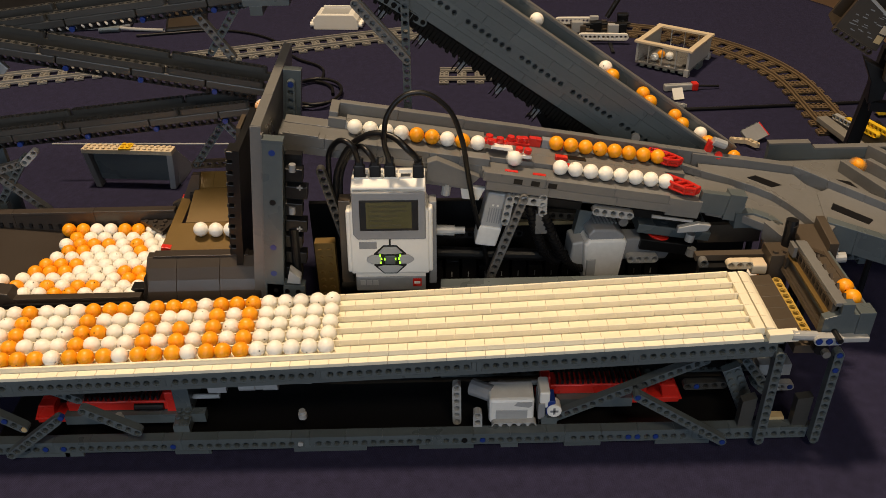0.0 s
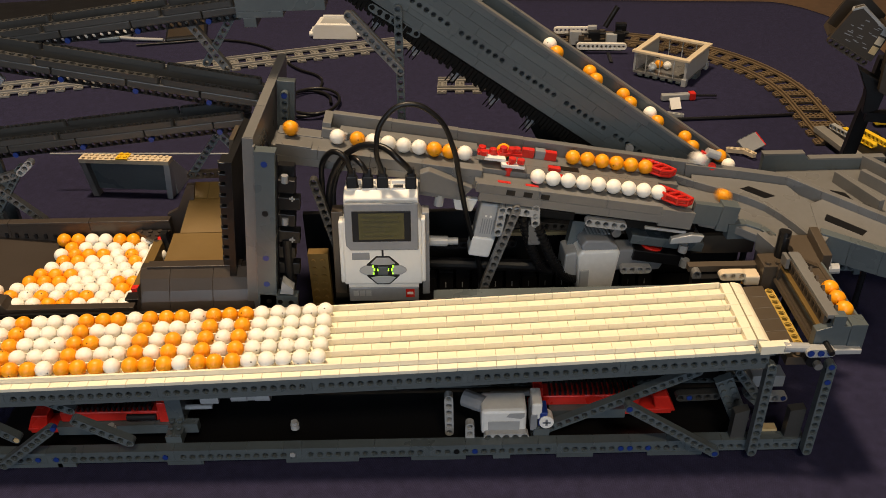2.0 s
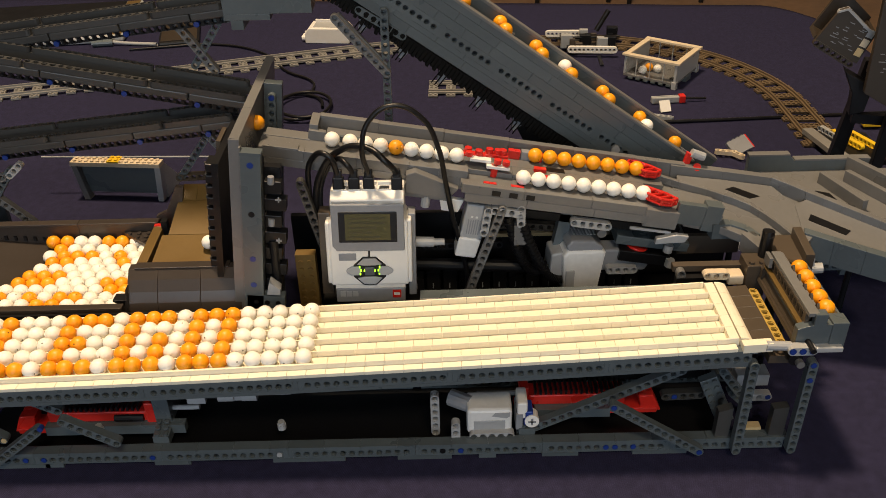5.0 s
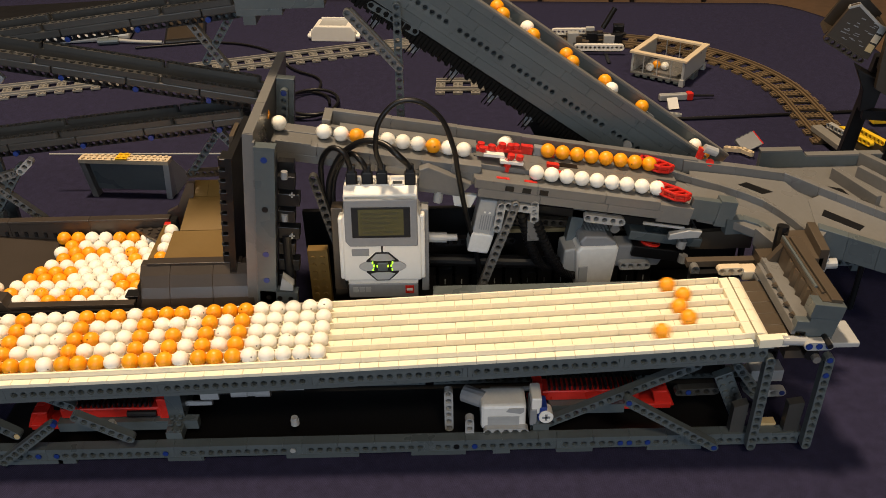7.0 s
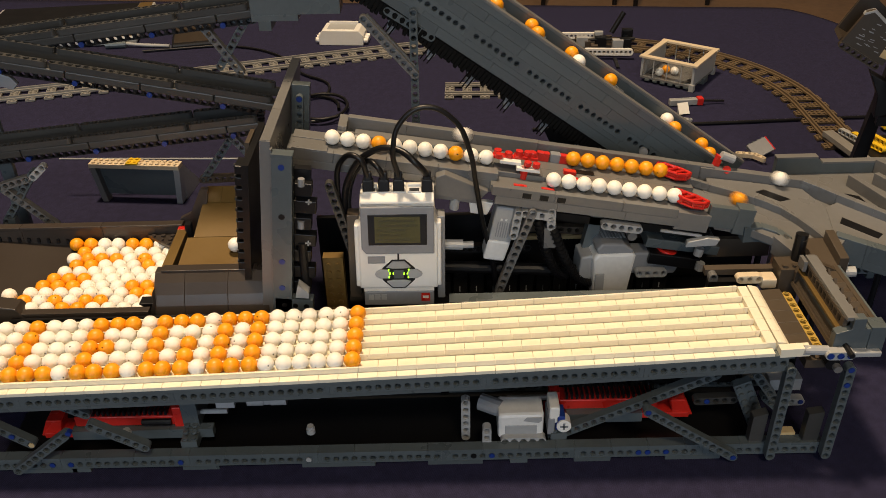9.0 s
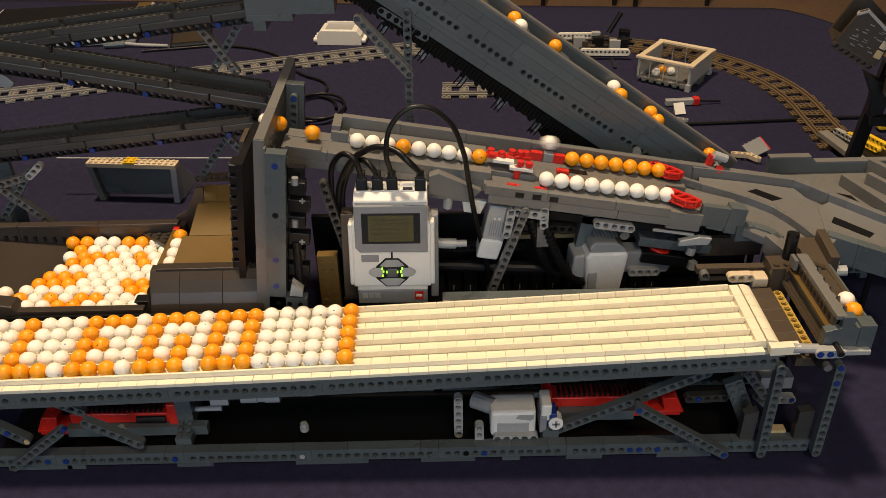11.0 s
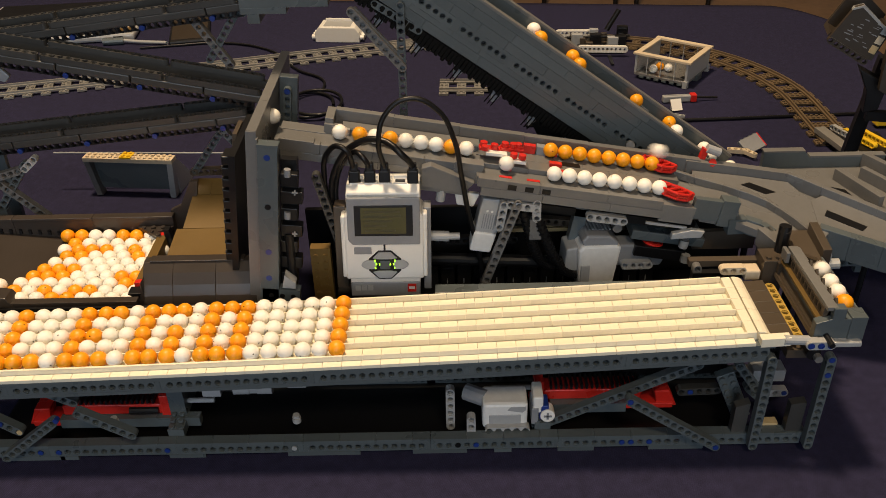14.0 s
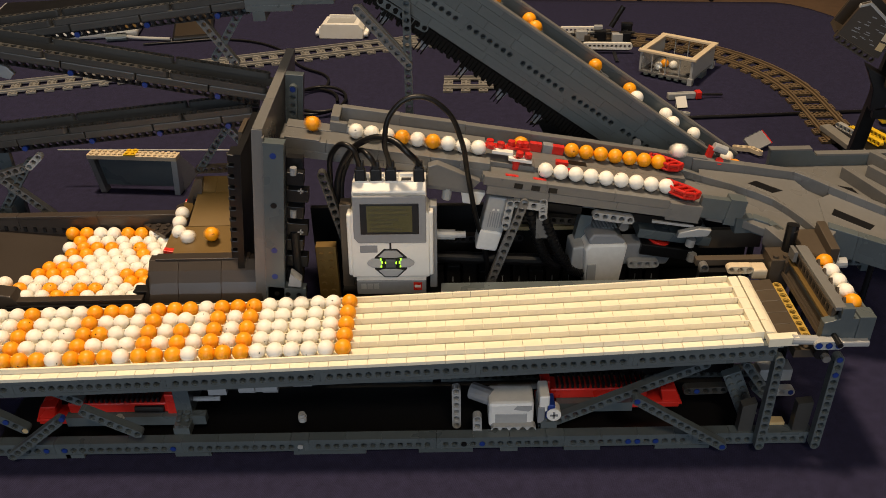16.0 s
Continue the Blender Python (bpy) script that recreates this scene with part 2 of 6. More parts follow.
GLASS = bpy.data.materials.new("clear_plastic")
GLASS.use_nodes = True
GLASS.node_tree.nodes["Principled BSDF"].inputs["Transmission Weight"].default_value = 1.0
GLASS.node_tree.nodes["Principled BSDF"].inputs["Roughness"].default_value = 0.08
GLASS.node_tree.nodes["Principled BSDF"].inputs["IOR"].default_value = 1.2

# ---- hall, table ----


def setting(name, bm, mat, label, category):
    return tagged(part(name, bm, mat), label, category, kind="structure")


setting("floor", box(bmesh.new(), -6000, 6000, -5000, 7000, -780, -740), WOOD, "brown worn wooden hall floor", "floor")
setting("ceiling", box(bmesh.new(), -6000, 6000, -5000, 7000, 3600, 3640), WALL, "plain pale hall ceiling", "ceiling")
setting("wall_north", box(bmesh.new(), -6000, 6000, 7000, 7100, -780, 3640), WALL, "plain pale hall wall", "wall")
bm = box(bmesh.new(), -6000, -2400, -5100, -5000, -780, 3640)
box(bm, 1200, 6000, -5100, -5000, -780, 3640)
box(bm, -2400, 1200, -5100, -5000, -780, -40)
box(bm, -2400, 1200, -5100, -5000, 3240, 3640)
setting("wall_south", bm, WALL, "pale hall wall with a wide window opening", "wall")
setting("wall_west", box(bmesh.new(), -6100, -6000, -5100, 7100, -780, 3640), WALL, "plain pale hall wall", "wall")
setting("wall_east", box(bmesh.new(), 6000, 6100, -5100, 7100, -780, 3640), WALL, "plain pale hall wall", "wall")

# the cloth: one sheet with soft ripples and a fold, over a table
bm = bmesh.new()
NX, NY = 120, 90
grid = []
for j in range(NY + 1):
    row = []
    for i in range(NX + 1):
        x = -2400 + 3205 * i / NX
        far = 1343 - 0.11 * (x - 213) - (140 * ((x - 690) / 115) ** 2 if x > 690 else 0)
        y = -900 + (far + 900) * j / NY
        z = 0.0
        if y > 420:
            z = min(1.0, (y - 420) / 80) * 1.6 * (noise.noise(Vector((x * 0.004, y * 0.006, 0))) - 0.4)
        row.append(bm.verts.new((x, y, min(z, 0.0))))
    grid.append(row)
for j in range(NY):
    for i in range(NX):
        f = bm.faces.new((grid[j][i], grid[j][i + 1], grid[j + 1][i + 1], grid[j + 1][i]))
        f.smooth = True
for line in ([g[0] for g in grid], [g[-1] for g in grid], grid[0], grid[-1]):
    low = [bm.verts.new((v.co.x, v.co.y, -420 + 12 * math.sin(v.co.x * 0.02 + v.co.y * 0.02))) for v in line]
    for a, b, c, d in zip(line, line[1:], low[1:], low):
        bm.faces.new((a, b, c, d))
t = tagged(part("table", bm, CLOTH), "long table covered with dark navy cloth", "table", kind="structure")
part("table_board", box(bmesh.new(), -2390, 795, -890, 1120, -40, -6), WOOD, t)
for x in (-2200, -700, 700):
    for y in (-800, 1080):
        part("table_leg", box(bmesh.new(), x - 25, x + 25, y - 25, y + 25, -740, -40), BLACK, t)
bm = rod(bmesh.new(), (440, 700, 2.5), (790, 716, 2.5), 2.6, 8)
rod(bm, (440, 700, 2.5), (120, 690, 2.5), 2.6, 8)
tagged(part("cable", bm, BLACK), "thin black cable lying straight on the cloth", "cable")

# ---- frame under the tray ----
fr = empty("tray_stand", "dark grey openwork building-brick frame standing on cloth", "frame")
for k in range(-4, 3):
    x0 = (-3 + 14 * k) * 8
    if x0 > 250:
        continue
    n = 13 if x0 + 104 < 250 else 12
    beam(fr, (x0 + 8, 4, 9), (x0 + 100, 4, 9), n, DARK, name="bottom_beam", brick=True, h=9.6, w=8)
    n8 = (n + 1) * 8
    for a in range(0, n8, 32):
        part("tile", box(bmesh.new(), x0 + a + 0.15, x0 + min(a + 32, n8) - 0.15, -0.2, 9.6, 13.9, 17.0), DARK, fr)
    beam(fr, (x0 + 8, 92, 9), (x0 + 100, 92, 9), n, DARK, name="rear_beam", brick=True, h=9.6, w=8)
    for a, b in ((x0 - 3.95, x0 - 0.1), (x0 + 0.1, x0 + 3.95)):
        part("beam_end", box(bmesh.new(), a, b, 0, 8, 4.2, 13.8), DARK, fr)
for a, b in ((-50.5, -43.5), (-31.9, -27.9), (-18.8, -10.8), (-5, 1), (4, 5.9), (11, 15), (21, 27), (-44, -42)):
    part("foot_plate", box(bmesh.new(), a * 8, b * 8, -0.3, 7.9, 0, 4.1), DARK, fr)
for k, m in ((0, BLACK), (-18, LIGHT), (2, BLUE), (18, BLUE), (19, BLUE), (21, BLUE), (-32, BLUE), (-44, BLUE), (-46, BLUE)):
    pin(fr, (k * 8, 0, 9), m, out=0.5)
for x in (256, 304):
    beam(fr, (x, -5, 9), (x, -5, 120), 13, DARK, name="leg", up=(1, 0, 0))
    beam(fr, (x, 92, 9), (x, 92, 120), 13, BLACK, name="leg", up=(1, 0, 0))
for z in (12, 10):
    pin(fr, (304, -8.6, 9 + 8 * z), BLUE)
part("leg_back", prism(bmesh.new(), [(286, 17), (299, 17), (299, 50), (286, 48)], 2, 10), RAMPG, fr)
part("leg_back", prism(bmesh.new(), [(239, 17), (251, 17), (251, 50), (239, 46)], 2, 10), RAMPG, fr)
beam(fr, (224, -5, 9), (144, -5, 64), 13, DARK, name="front_brace")
pin(fr, (224, -8.6, 9), BLUE)
pin(fr, (145, -8.6, 63.5), BLUE)
beam(fr, (70, 18, 14), (213, 18, 86), 20, DARK, name="inner_brace")
beam(fr, (-394, -5, 11), (-340, -5, 54), 9, DARK, name="front_brace")
pin(fr, (-340, -8.6, 54), BLUE)
beam(fr, (-320, -5, 61), (-279, -5, 35), 7, DARK, name="front_brace")
beam(fr, (-372, 12, 82), (-330, 12, 58), 7, DARK, name="inner_brace")
beam(fr, (-400, -5, 62), (-373, -5, 41), 5, DARK, name="front_brace")
pin(fr, (-388, -8.6, 52), BLUE)
pin(fr, (-374, -8.6, 42), TAN)
beam(fr, (222, 60, 92), (262, 60, 46), 8, DARK, name="inner_brace")
for x in (-256, 68):
    pl = part("stud_plate", box(bmesh.new(), x, x + 14, 10, 26, 14, 24), DARK, fr)
    for i in range(2):
        for j in range(2 if x > 0 else 4):
            part("stud", rod(bmesh.new(), (x + 3.4 + 7.2 * i, 13 + j * 0.1 + 5.5 * j, 23.5 + (0 if x > 0 else 2.5 * j)), (x + 3.4 + 7.2 * i, 13 + 5.6 * j, 25.8 + (0 if x > 0 else 2.5 * j)), 2.4), DARK, pl)
part("cross_plate", box(bmesh.new(), -256, -242, 26, 88, 24, 84), DARK, fr)
# black sheets added in place of the deep shade under the tray
part("shade_panel", box(bmesh.new(), -420, 250, 80, 84, 17, 78), BLACK, fr)
part("shade_floor", box(bmesh.new(), -420, 250, 14, 88, 0.5, 4), BLACK, fr)
part("shade_back", box(bmesh.new(), -420, 250, 96, 99, 14, 96), BLACK, fr)
part("cross_beam", box(bmesh.new(), -200, -140, 40, 48, 66, 74), DARK, fr)
part("inner_plate", box(bmesh.new(), 84, 152, 30, 60, 17, 27), DARK, fr)
part("inner_plate", box(bmesh.new(), -355, -230, 22, 30, 17, 27), DARK, fr)
slope = mm(247, 32, 33, 0, 66, 0)
part("stud_slope", box(bmesh.new(), -28, 28, -2, 6, -8, 8), DARK, fr, bevel=0.4, at=slope)
stud_me = mesh_of("stud", rod(bmesh.new(), (0, -4, 0), (0, -2, 0), 2.5), DARK)
for k in range(7):
    for w in (-4, 4):
        part("stud", stud_me, DARK, fr, at=slope @ mm(-24 + 8 * k, 0, w))
beam(fr, (246, 30, 70), (266, 30, 42), 5, DARK, name="inner_brace")
beam(fr, (202, 40, 33), (234, 40, 34), 5, RAMPG, name="inner_rail")
pin(fr, (210, 36.4, 33), BLUE)
part("side_brick", box(bmesh.new(), 274, 304, 60, 76, 23, 36), LIGHT, fr, bevel=0.4)
beam(fr, (286, 54, 17), (302, 54, 17), 3, LIGHT, name="side_beam")
pin(fr, (302, 50.4, 17), BLUE)
beam(fr, (262, 40, 36), (284, 40, 14), 4, DARK, name="inner_brace")
part("tan_tile", box(bmesh.new(), 262, 282, 9, 17, 17.1, 20), TAN, fr, bevel=0.3)


def actuator(x, y, z, flip=1):
    e = empty("linear_actuator", "red plastic linear actuator under the tray", "actuator", "actuators")
    e.matrix_basis = mm(x, y, z, 0, 0, 0 if flip > 0 else 180)
    part("housing", box(bmesh.new(), 0, 88, -9, 9, -3, 8), RED, e, bevel=1.2)
    part("black_sleeve", rod(bmesh.new(), (60, -9.4, 2), (86, -9.4, 2), 3.4), BLACK, e)
    part("blue_peg", rod(bmesh.new(), (92, -11, -8), (92, -8, -8), 2.8), BLUE, e)
    part("base_rail", box(bmesh.new(), -30, 100, -10, 10, -15, -9), RED, e, bevel=1)
    part("nose", prism(bmesh.new(), [(-34, -14), (-16, -14), (-12, 4), (-26, 4)], -8, 8), RED, e, bevel=1)
    part("end_clamp", box(bmesh.new(), 88, 96, -10, 10, -12, 18), RED, e, bevel=0.8)
    part("shaft", rod(bmesh.new(), (96, 0, 4), (134, 0, 4), 2.4), LIGHT, e, "grey steel shaft")
    bm = bmesh.new()
    for k in range(18):
        box(bm, 2 + 4.6 * k, 4 + 4.6 * k, -8, 8, 8, 13)
    tagged(part("rack_teeth", bm, BLACK, e, "black toothed rack"), kind="stuff")
    return e


actuator(-352, 36, 31)
actuator(166, 46, 30, -1)


def joint_axle(x0, x1, y, z):
    e = empty("drive_axle", "grey universal joint on a dark axle", "axle", "axles")
    part("axle", rod(bmesh.new(), (x0, y, z), (x1, y, z), 2.3), BLACK, e)
    part("fork", rod(bmesh.new(), (x1, y, z), (x1 + 14, y, z), 5), LIGHT, e)
    part("cross", box(bmesh.new(), x1 + 13, x1 + 22, y - 3, y + 3, z - 3, z + 3), LIGHT, e)
    part("fork", rod(bmesh.new(), (x1 + 21, y, z), (x1 + 34, y, z), 5), LIGHT, e)


joint_axle(-140, -48, 50, 66)
joint_axle(-225, -195, 24, 58)
joint_axle(130, 168, 40, 76)
for x, y, z in ((-143, 20, 22), (-300, 10, 32), (-142, 26, 72)):
    e = empty("bush", "light grey plastic bush on the frame", "bush", "bushes")
    part("ring", rod(bmesh.new(), (x, y, z), (x, y, z + 5), 3.9), LIGHT, e)
    part("cap", rod(bmesh.new(), (x, y, z + 5), (x, y, z + 8), 3), LIGHT, e)
bm = box(bmesh.new(), -148, -132, 24, 30, 58, 68)
tagged(part("grey_brick", bm, LIGHT), "light grey brick under the tray", "brick")
bm = box(bmesh.new(), -222, -206, 20, 28, 53, 61)
tagged(part("grey_brick", bm, LIGHT), "light grey brick under the tray", "brick")

# small grey motor under the tray
mo = empty("motor", "light grey motor with blue and white coupling", "motor")
part("shell", box(bmesh.new(), 22, 62, 14, 40, 15, 43), WHITEG, mo, bevel=3)
part("face_panel", box(bmesh.new(), 28, 56, 13.4, 15, 18, 31), LIGHT, mo, bevel=0.6)
part("top_panel", prism(bmesh.new(), [(44, 36), (47, 40), (60, 40), (60, 36), (57, 33.5)], 13.6, 16), LIGHT, mo)
part("neck", box(bmesh.new(), 66, 75, 12, 34, 34, 52), WHITE, mo, bevel=1.5)
part("strap", box(bmesh.new(), 65, 71, 11, 34, 22, 40), MIDGREY, mo, bevel=0.6)
part("coupling", box(bmesh.new(), 72, 80, 12, 28, 26, 42), BLUE, mo, bevel=1)
hub = part("hub", rod(bmesh.new(), (79, 10, 32), (79, 22, 31), 6.5, 16), WHITE, mo, bevel=0.6)
part("hub_cross", box(bmesh.new(), 75.5, 82.5, 9.6, 12, 31, 33), MIDGREY, hub)
part("hub_cross", box(bmesh.new(), 78, 80, 9.6, 12, 28.5, 35.5), MIDGREY, hub)
beam(mo, (12, 12, 6), (12, 12, 60), 4, LIGHT, name="holed_bar", up=(1, 0, 0))
beam(mo, (-6, 26, 10), (-6, 26, 60), 6, LIGHT, name="holed_bar", up=(1, 0, 0))
beam(mo, (28, 12, 17), (60, 12, 17), 5, LIGHT, name="holed_bar")
part("black_tube", rod(bmesh.new(), (8, 40, 36), (26, 30, 36), 8), MIDGREY, mo)

# ---- the ball tray ----
tr = empty("ball_tray", "long sloping cream five-channel ball tray", "tray")
for k in range(-4, 3):
    x0 = -378 + 128 * k + 260
    x1 = min(x0 + 128, 258)
    n = int((x1 - x0) / 8) - 1
    if n < 1:
        continue
    beam(tr, (x0 + 8, 0, tray_z(x0 + 8)), (x1 - 8, 0, tray_z(x1 - 8)), n, DARK, name="side_beam", brick=True, h=9.6, w=8)
    for a, b in ((x0 - 3.95, x0 - 0.1), (x0 + 0.1, x0 + 3.95)):
        part("beam_end", prism(bmesh.new(), [(a, tray_z(a) - 4.8), (b, tray_z(b) - 4.8), (b, tray_z(b) + 4.8), (a, tray_z(a) + 4.8)], -4, 4), DARK, tr)
    beam(tr, (x0 + 8, 88, tray_z(x0 + 8)), (x1 - 8, 88, tray_z(x1 - 8)), n, DARK, name="side_beam", brick=True, h=9.6, w=8)
tl = {}


def tray_piece(x0, x1, y0, y1, h0, h1, mat, name, parent):
    z0, z1 = tray_z(x0), tray_z(x1)
    key = (round(x1 - x0, 2), round(y1 - y0, 2), h0, h1, mat.name)
    if key not in tl:
        g = 0.12
        bm = bmesh.new()
        box(bm, g, x1 - x0 - g, g, y1 - y0 - g, h0, h1)
        bmesh.ops.bevel(bm, geom=[e for e in bm.edges if all(abs(v.co.z - h1) < 0.01 for v in e.verts)], offset=0.22, segments=1, affect="EDGES")
        tl[key] = mesh_of("tile", bm, mat)
    m = along((x0, y0, z0), (x1, y0, z1))
    return part(name, tl[key], mat, parent, at=m @ mm(0, 0, 0))


def tray_rest(x0, x1, y0, y1, h0, h1, bm):
    for a, b in ((x0, x1),):
        z0, z1 = tray_z(a), tray_z(b)
        prism(bm, [(a, z0 + h0), (b, z1 + h0), (b, z1 + h1), (a, z0 + h1)], y0, y1)


REST = bmesh.new()
LOWER = bmesh.new()
for i in range(-27, 17):
    x = 16 * i - 14
    tray_rest(x, x + 16, -4, 4.2, -8.2, -4.9, LOWER)
    tray_rest(x, x + 16, -4, 4.2, 4.9, 8.2, LOWER)
    tray_rest(x, x + 16, 84, 92, -8, 8, LOWER)
tagged(part("beam_plate", LOWER, DARK, tr), kind="stuff")
for i in range(-27, 16):
    for r in range(5):
        x = 16 * i - 14 + (8 if r % 2 else 0)
        if x > -125:
            tray_piece(x, x + 16, 4.75 + 16 * r, 19.25 + 16 * r, 5, 10.4, CREAM, "tile", tr)
        else:
            tray_rest(x, x + 16, 4.75 + 16 * r, 19.25 + 16 * r, 5, 10.4, REST)
    for r in range(6):
        x = 16 * i - 14 + (7.2 if r % 2 else 0.8)
        y0, y1, top = 16 * r + 3.3, 16 * r + 4.7, 16.2
        if r == 0:
            y0, top = 2.6, 16.4
        if r == 5:
            y1 = 85.2
            top = 16.2
        if x > 234:
            continue
        if x > -125:
            tray_piece(x, min(x + 16, 236.9), y0, y1, 5, top, CREAM, "ridge_tile", tr)
        else:
            tray_rest(x, x + 16, y0, y1, 5, top, REST)
    x = 16 * i - 14
    if -446 < x < 245:
        tray_piece(x, x + 16, -4.4, 2.5, 8.3, 11.6, CREAM, "rim_tile", tr)
tagged(part("covered_tile", REST, CREAM, tr), kind="stuff")
for r in range(5):
    y = 12 + 16 * r
    z = tray_z(250)
    tray_piece(237, 245, y - 8, y + 8, 4, 15.8, CREAM, "end_tile", tr)
    nose = [(245.1, 4), (245.1, 15.8), (249, 15.6), (252.4, 14.6), (255, 12.8), (256.6, 10.4), (257, 4)]
    part("end_nose", prism(bmesh.new(), [(a, b + tray_z(250)) for a, b in nose], y - 7.85, y + 7.85), CREAM, tr)
    tray_piece(257, 275, y - 8, y + 8, 0, 10.2, BROWN, "landing_tile", tr)
tray_piece(246, 270, -4.4, 3.4, 6.5, 14.6, CREAM, "rim_tile", tr)

# ---- right end fittings ----
en = empty("end_fitting", "yellow and grey beams carrying the bucket axle", "frame")
beam(en, (281, 10, 113), (281, 90, 113), 10, YELLOWD, name="yellow_beam", up=(1, 0, 0), w=7)
part("brown_plate", box(bmesh.new(), 272, 292, 4, 92, 98, 106), BROWN, en)
beam(en, (284, -5, 120), (304, -5, 120), 3, LIGHT, name="pin_beam")
for x in (284, 292, 300):
    pin(en, (x, -8.8, 120), BLUE, r=2.7)
part("white_axle", rod(bmesh.new(), (264, -2, 122), (284, -2, 121), 4), LIGHT, en)
part("end_plate", box(bmesh.new(), 304, 326, -6, 24, 116, 121), LIGHT, en, bevel=1.0)
part("bearing", rod(bmesh.new(), (290, -4, 108), (290, 14, 108), 6), BLACK, en)
part("bearing_cap", rod(bmesh.new(), (293, -9, 106), (293, -3, 106), 3.4), GREY, en)
part("brown_block", box(bmesh.new(), 278, 297, 96, 118, 100, 133), BROWN, en, bevel=0.4)
for i in range(2):
    part("stud", rod(bmesh.new(), (283 + 9 * i, 101, 133), (283 + 9 * i, 101, 135.2), 2.6), BROWN, en)
part("black_post", rod(bmesh.new(), (297, 112, 120), (299, 116, 158), 5.5), BLACK, en)
part("post_ring", rod(bmesh.new(), (299, 115.6, 152), (299, 116, 154), 5.8), BROWN, en)
beam(en, (222, 108, 120), (222, 108, 96), 3, GREY, name="grey_beam", up=(1, 0, 0))
part("brown_rail", box(bmesh.new(), 216, 280, 112, 120, 118, 124), BROWN, en)
part("holed_rail", box(bmesh.new(), 218, 262, 104, 112, 108, 116), BLACK, en)
arm = beam(en, (243, 98, 124), (265, 98, 124), 3, TANL, name="tan_lever")
part("tan_block", box(bmesh.new(), 262, 276, 94, 108, 114, 124), TANL, en, bevel=1.5)
beam(en, (343, 118, 110), (343, 118, 140), 3, LIGHT, name="grey_beam", up=(1, 0, 0))

# ---- tipping bucket, at rest; origin on its axle ----
BUCKET_AT = (298, 0, 124)
bu = empty("tipping_bucket", "dark grey tipping bucket beside the tray end", "bucket", at=mm(*BUCKET_AT))
part("end_wall", prism(bmesh.new(), [(-10, -7), (24, -8), (24, 16), (12, 16), (12, 26), (2, 26), (2, 16), (-10, 12)], 0, 8), DARK, bu, bevel=0.4)
part("end_wall", prism(bmesh.new(), [(-8, -5), (27, -7), (27, 10), (10, 18), (-2, 18), (-8, 8)], 92, 98), BROWN, bu)
part("inner_board", prism(bmesh.new(), [(-7, -5), (-3, -6), (4, 12), (4, 22), (1.5, 22)], 6, 97), BROWN, bu)
# lip in the darker brown: the bucket's inner shade put into its colour
part("inner_lip", prism(bmesh.new(), [(-10, -5), (-4, -7), (-3, -4), (-9, -2)], 6, 97), BROWN, bu)
part("ridge", box(bmesh.new(), 3, 9.5, 4, 98, -4, 22.5), GREY, bu, bevel=0.4)
for k in range(4):
    part("board_stripe", prism(bmesh.new(), [(-6.6 + 2 * k, -2.4 + 6 * k), (-5.6 + 2 * k, 0.2 + 6 * k), (-4.4 + 2 * k, -1 + 6 * k), (-5.4 + 2 * k, -3.6 + 6 * k)], 10, 94), DARK if k % 2 else BROWN, bu)
for k in range(5):
    y = 14.5 + 13.9 * k
    part("wave_slope", prism(bmesh.new(), [(y - 5.5, 19), (y + 5.5, 19), (y, 27)], 7.2, 9.4, "x"), BROWN, bu)
    part("divider", prism(bmesh.new(), [(y - 4.5, 9.4), (y + 4.5, 9.4), (y, 12.4)], 9.6, 26, "x"), BROWN, bu)
part("cap", box(bmesh.new(), -3, 5.5, 2, 94, 22.6, 26.2), GREY, bu, bevel=0.4)
part("cap_block", box(bmesh.new(), -8, -4.6, 82, 94, 16, 26.2), GREY, bu, bevel=0.4)
part("ledge", box(bmesh.new(), -7.5, -1, 6, 92, 10.5, 12.8), BROWNP, bu, bevel=0.3)
part("strip", box(bmesh.new(), -3.6, 2.9, 6, 92, 12.8, 22.6), BROWN, bu)
for k in range(10):
    part("strip_hole", box(bmesh.new(), -4.0, -3.5, 12 + 7.6 * k, 16.4 + 7.6 * k, 15.5, 20.5), BLACK, bu)
part("trough_floor", box(bmesh.new(), 9.5, 27, 6, 98, -6, 9.6), BROWN, bu)
part("outer_wall", box(bmesh.new(), 27, 31, 4, 100, -6, 10.5), BROWN, bu, bevel=0.4)
part("outer_plate", box(bmesh.new(), 31, 33, 4, 100, -6, 3.5), BROWN, bu, bevel=0.3)
part("outer_plate", box(bmesh.new(), 31, 33, 14, 100, 5.6, 8), BROWN, bu, bevel=0.3)
part("outer_plate", box(bmesh.new(), 31, 33, 22, 100, 8.3, 10.5), DARK, bu, bevel=0.3)
part("groove", box(bmesh.new(), 31, 31.5, 16, 99, 3.5, 5.6), BLACK, bu)
part("front_lug", box(bmesh.new(), 17, 30, -1, 13, -8, 18), DARK, bu, bevel=0.4)
part("axle", rod(bmesh.new(), (0, -14, 0), (0, 104, 0), 2.4), BLACK, bu)
# ---- lift tower ----
tw = empty("lift_tower", "tall leaning grey lift tower built from bricks", "tower", at=mm(-171, 108, 264, 0, 6.3, 0))
part("side_wall", box(bmesh.new(), 0, 8, 0, 195, -262, 0), GREY, tw, bevel=0.3)
for k in range(3):
    part("top_tile", box(bmesh.new(), -0.2, 8.2, 65 * k + 0.2, 65 * k + 64.8, 0, 1.2), GREY, tw)
part("front_edge", box(bmesh.new(), -0.6, 8.4, -1.2, 0, -262, 0.8), GREY, tw)
post = part("front_post", box(bmesh.new(), 10, 27, -8, 2, -262, -10), DARK, tw, bevel=0.3)
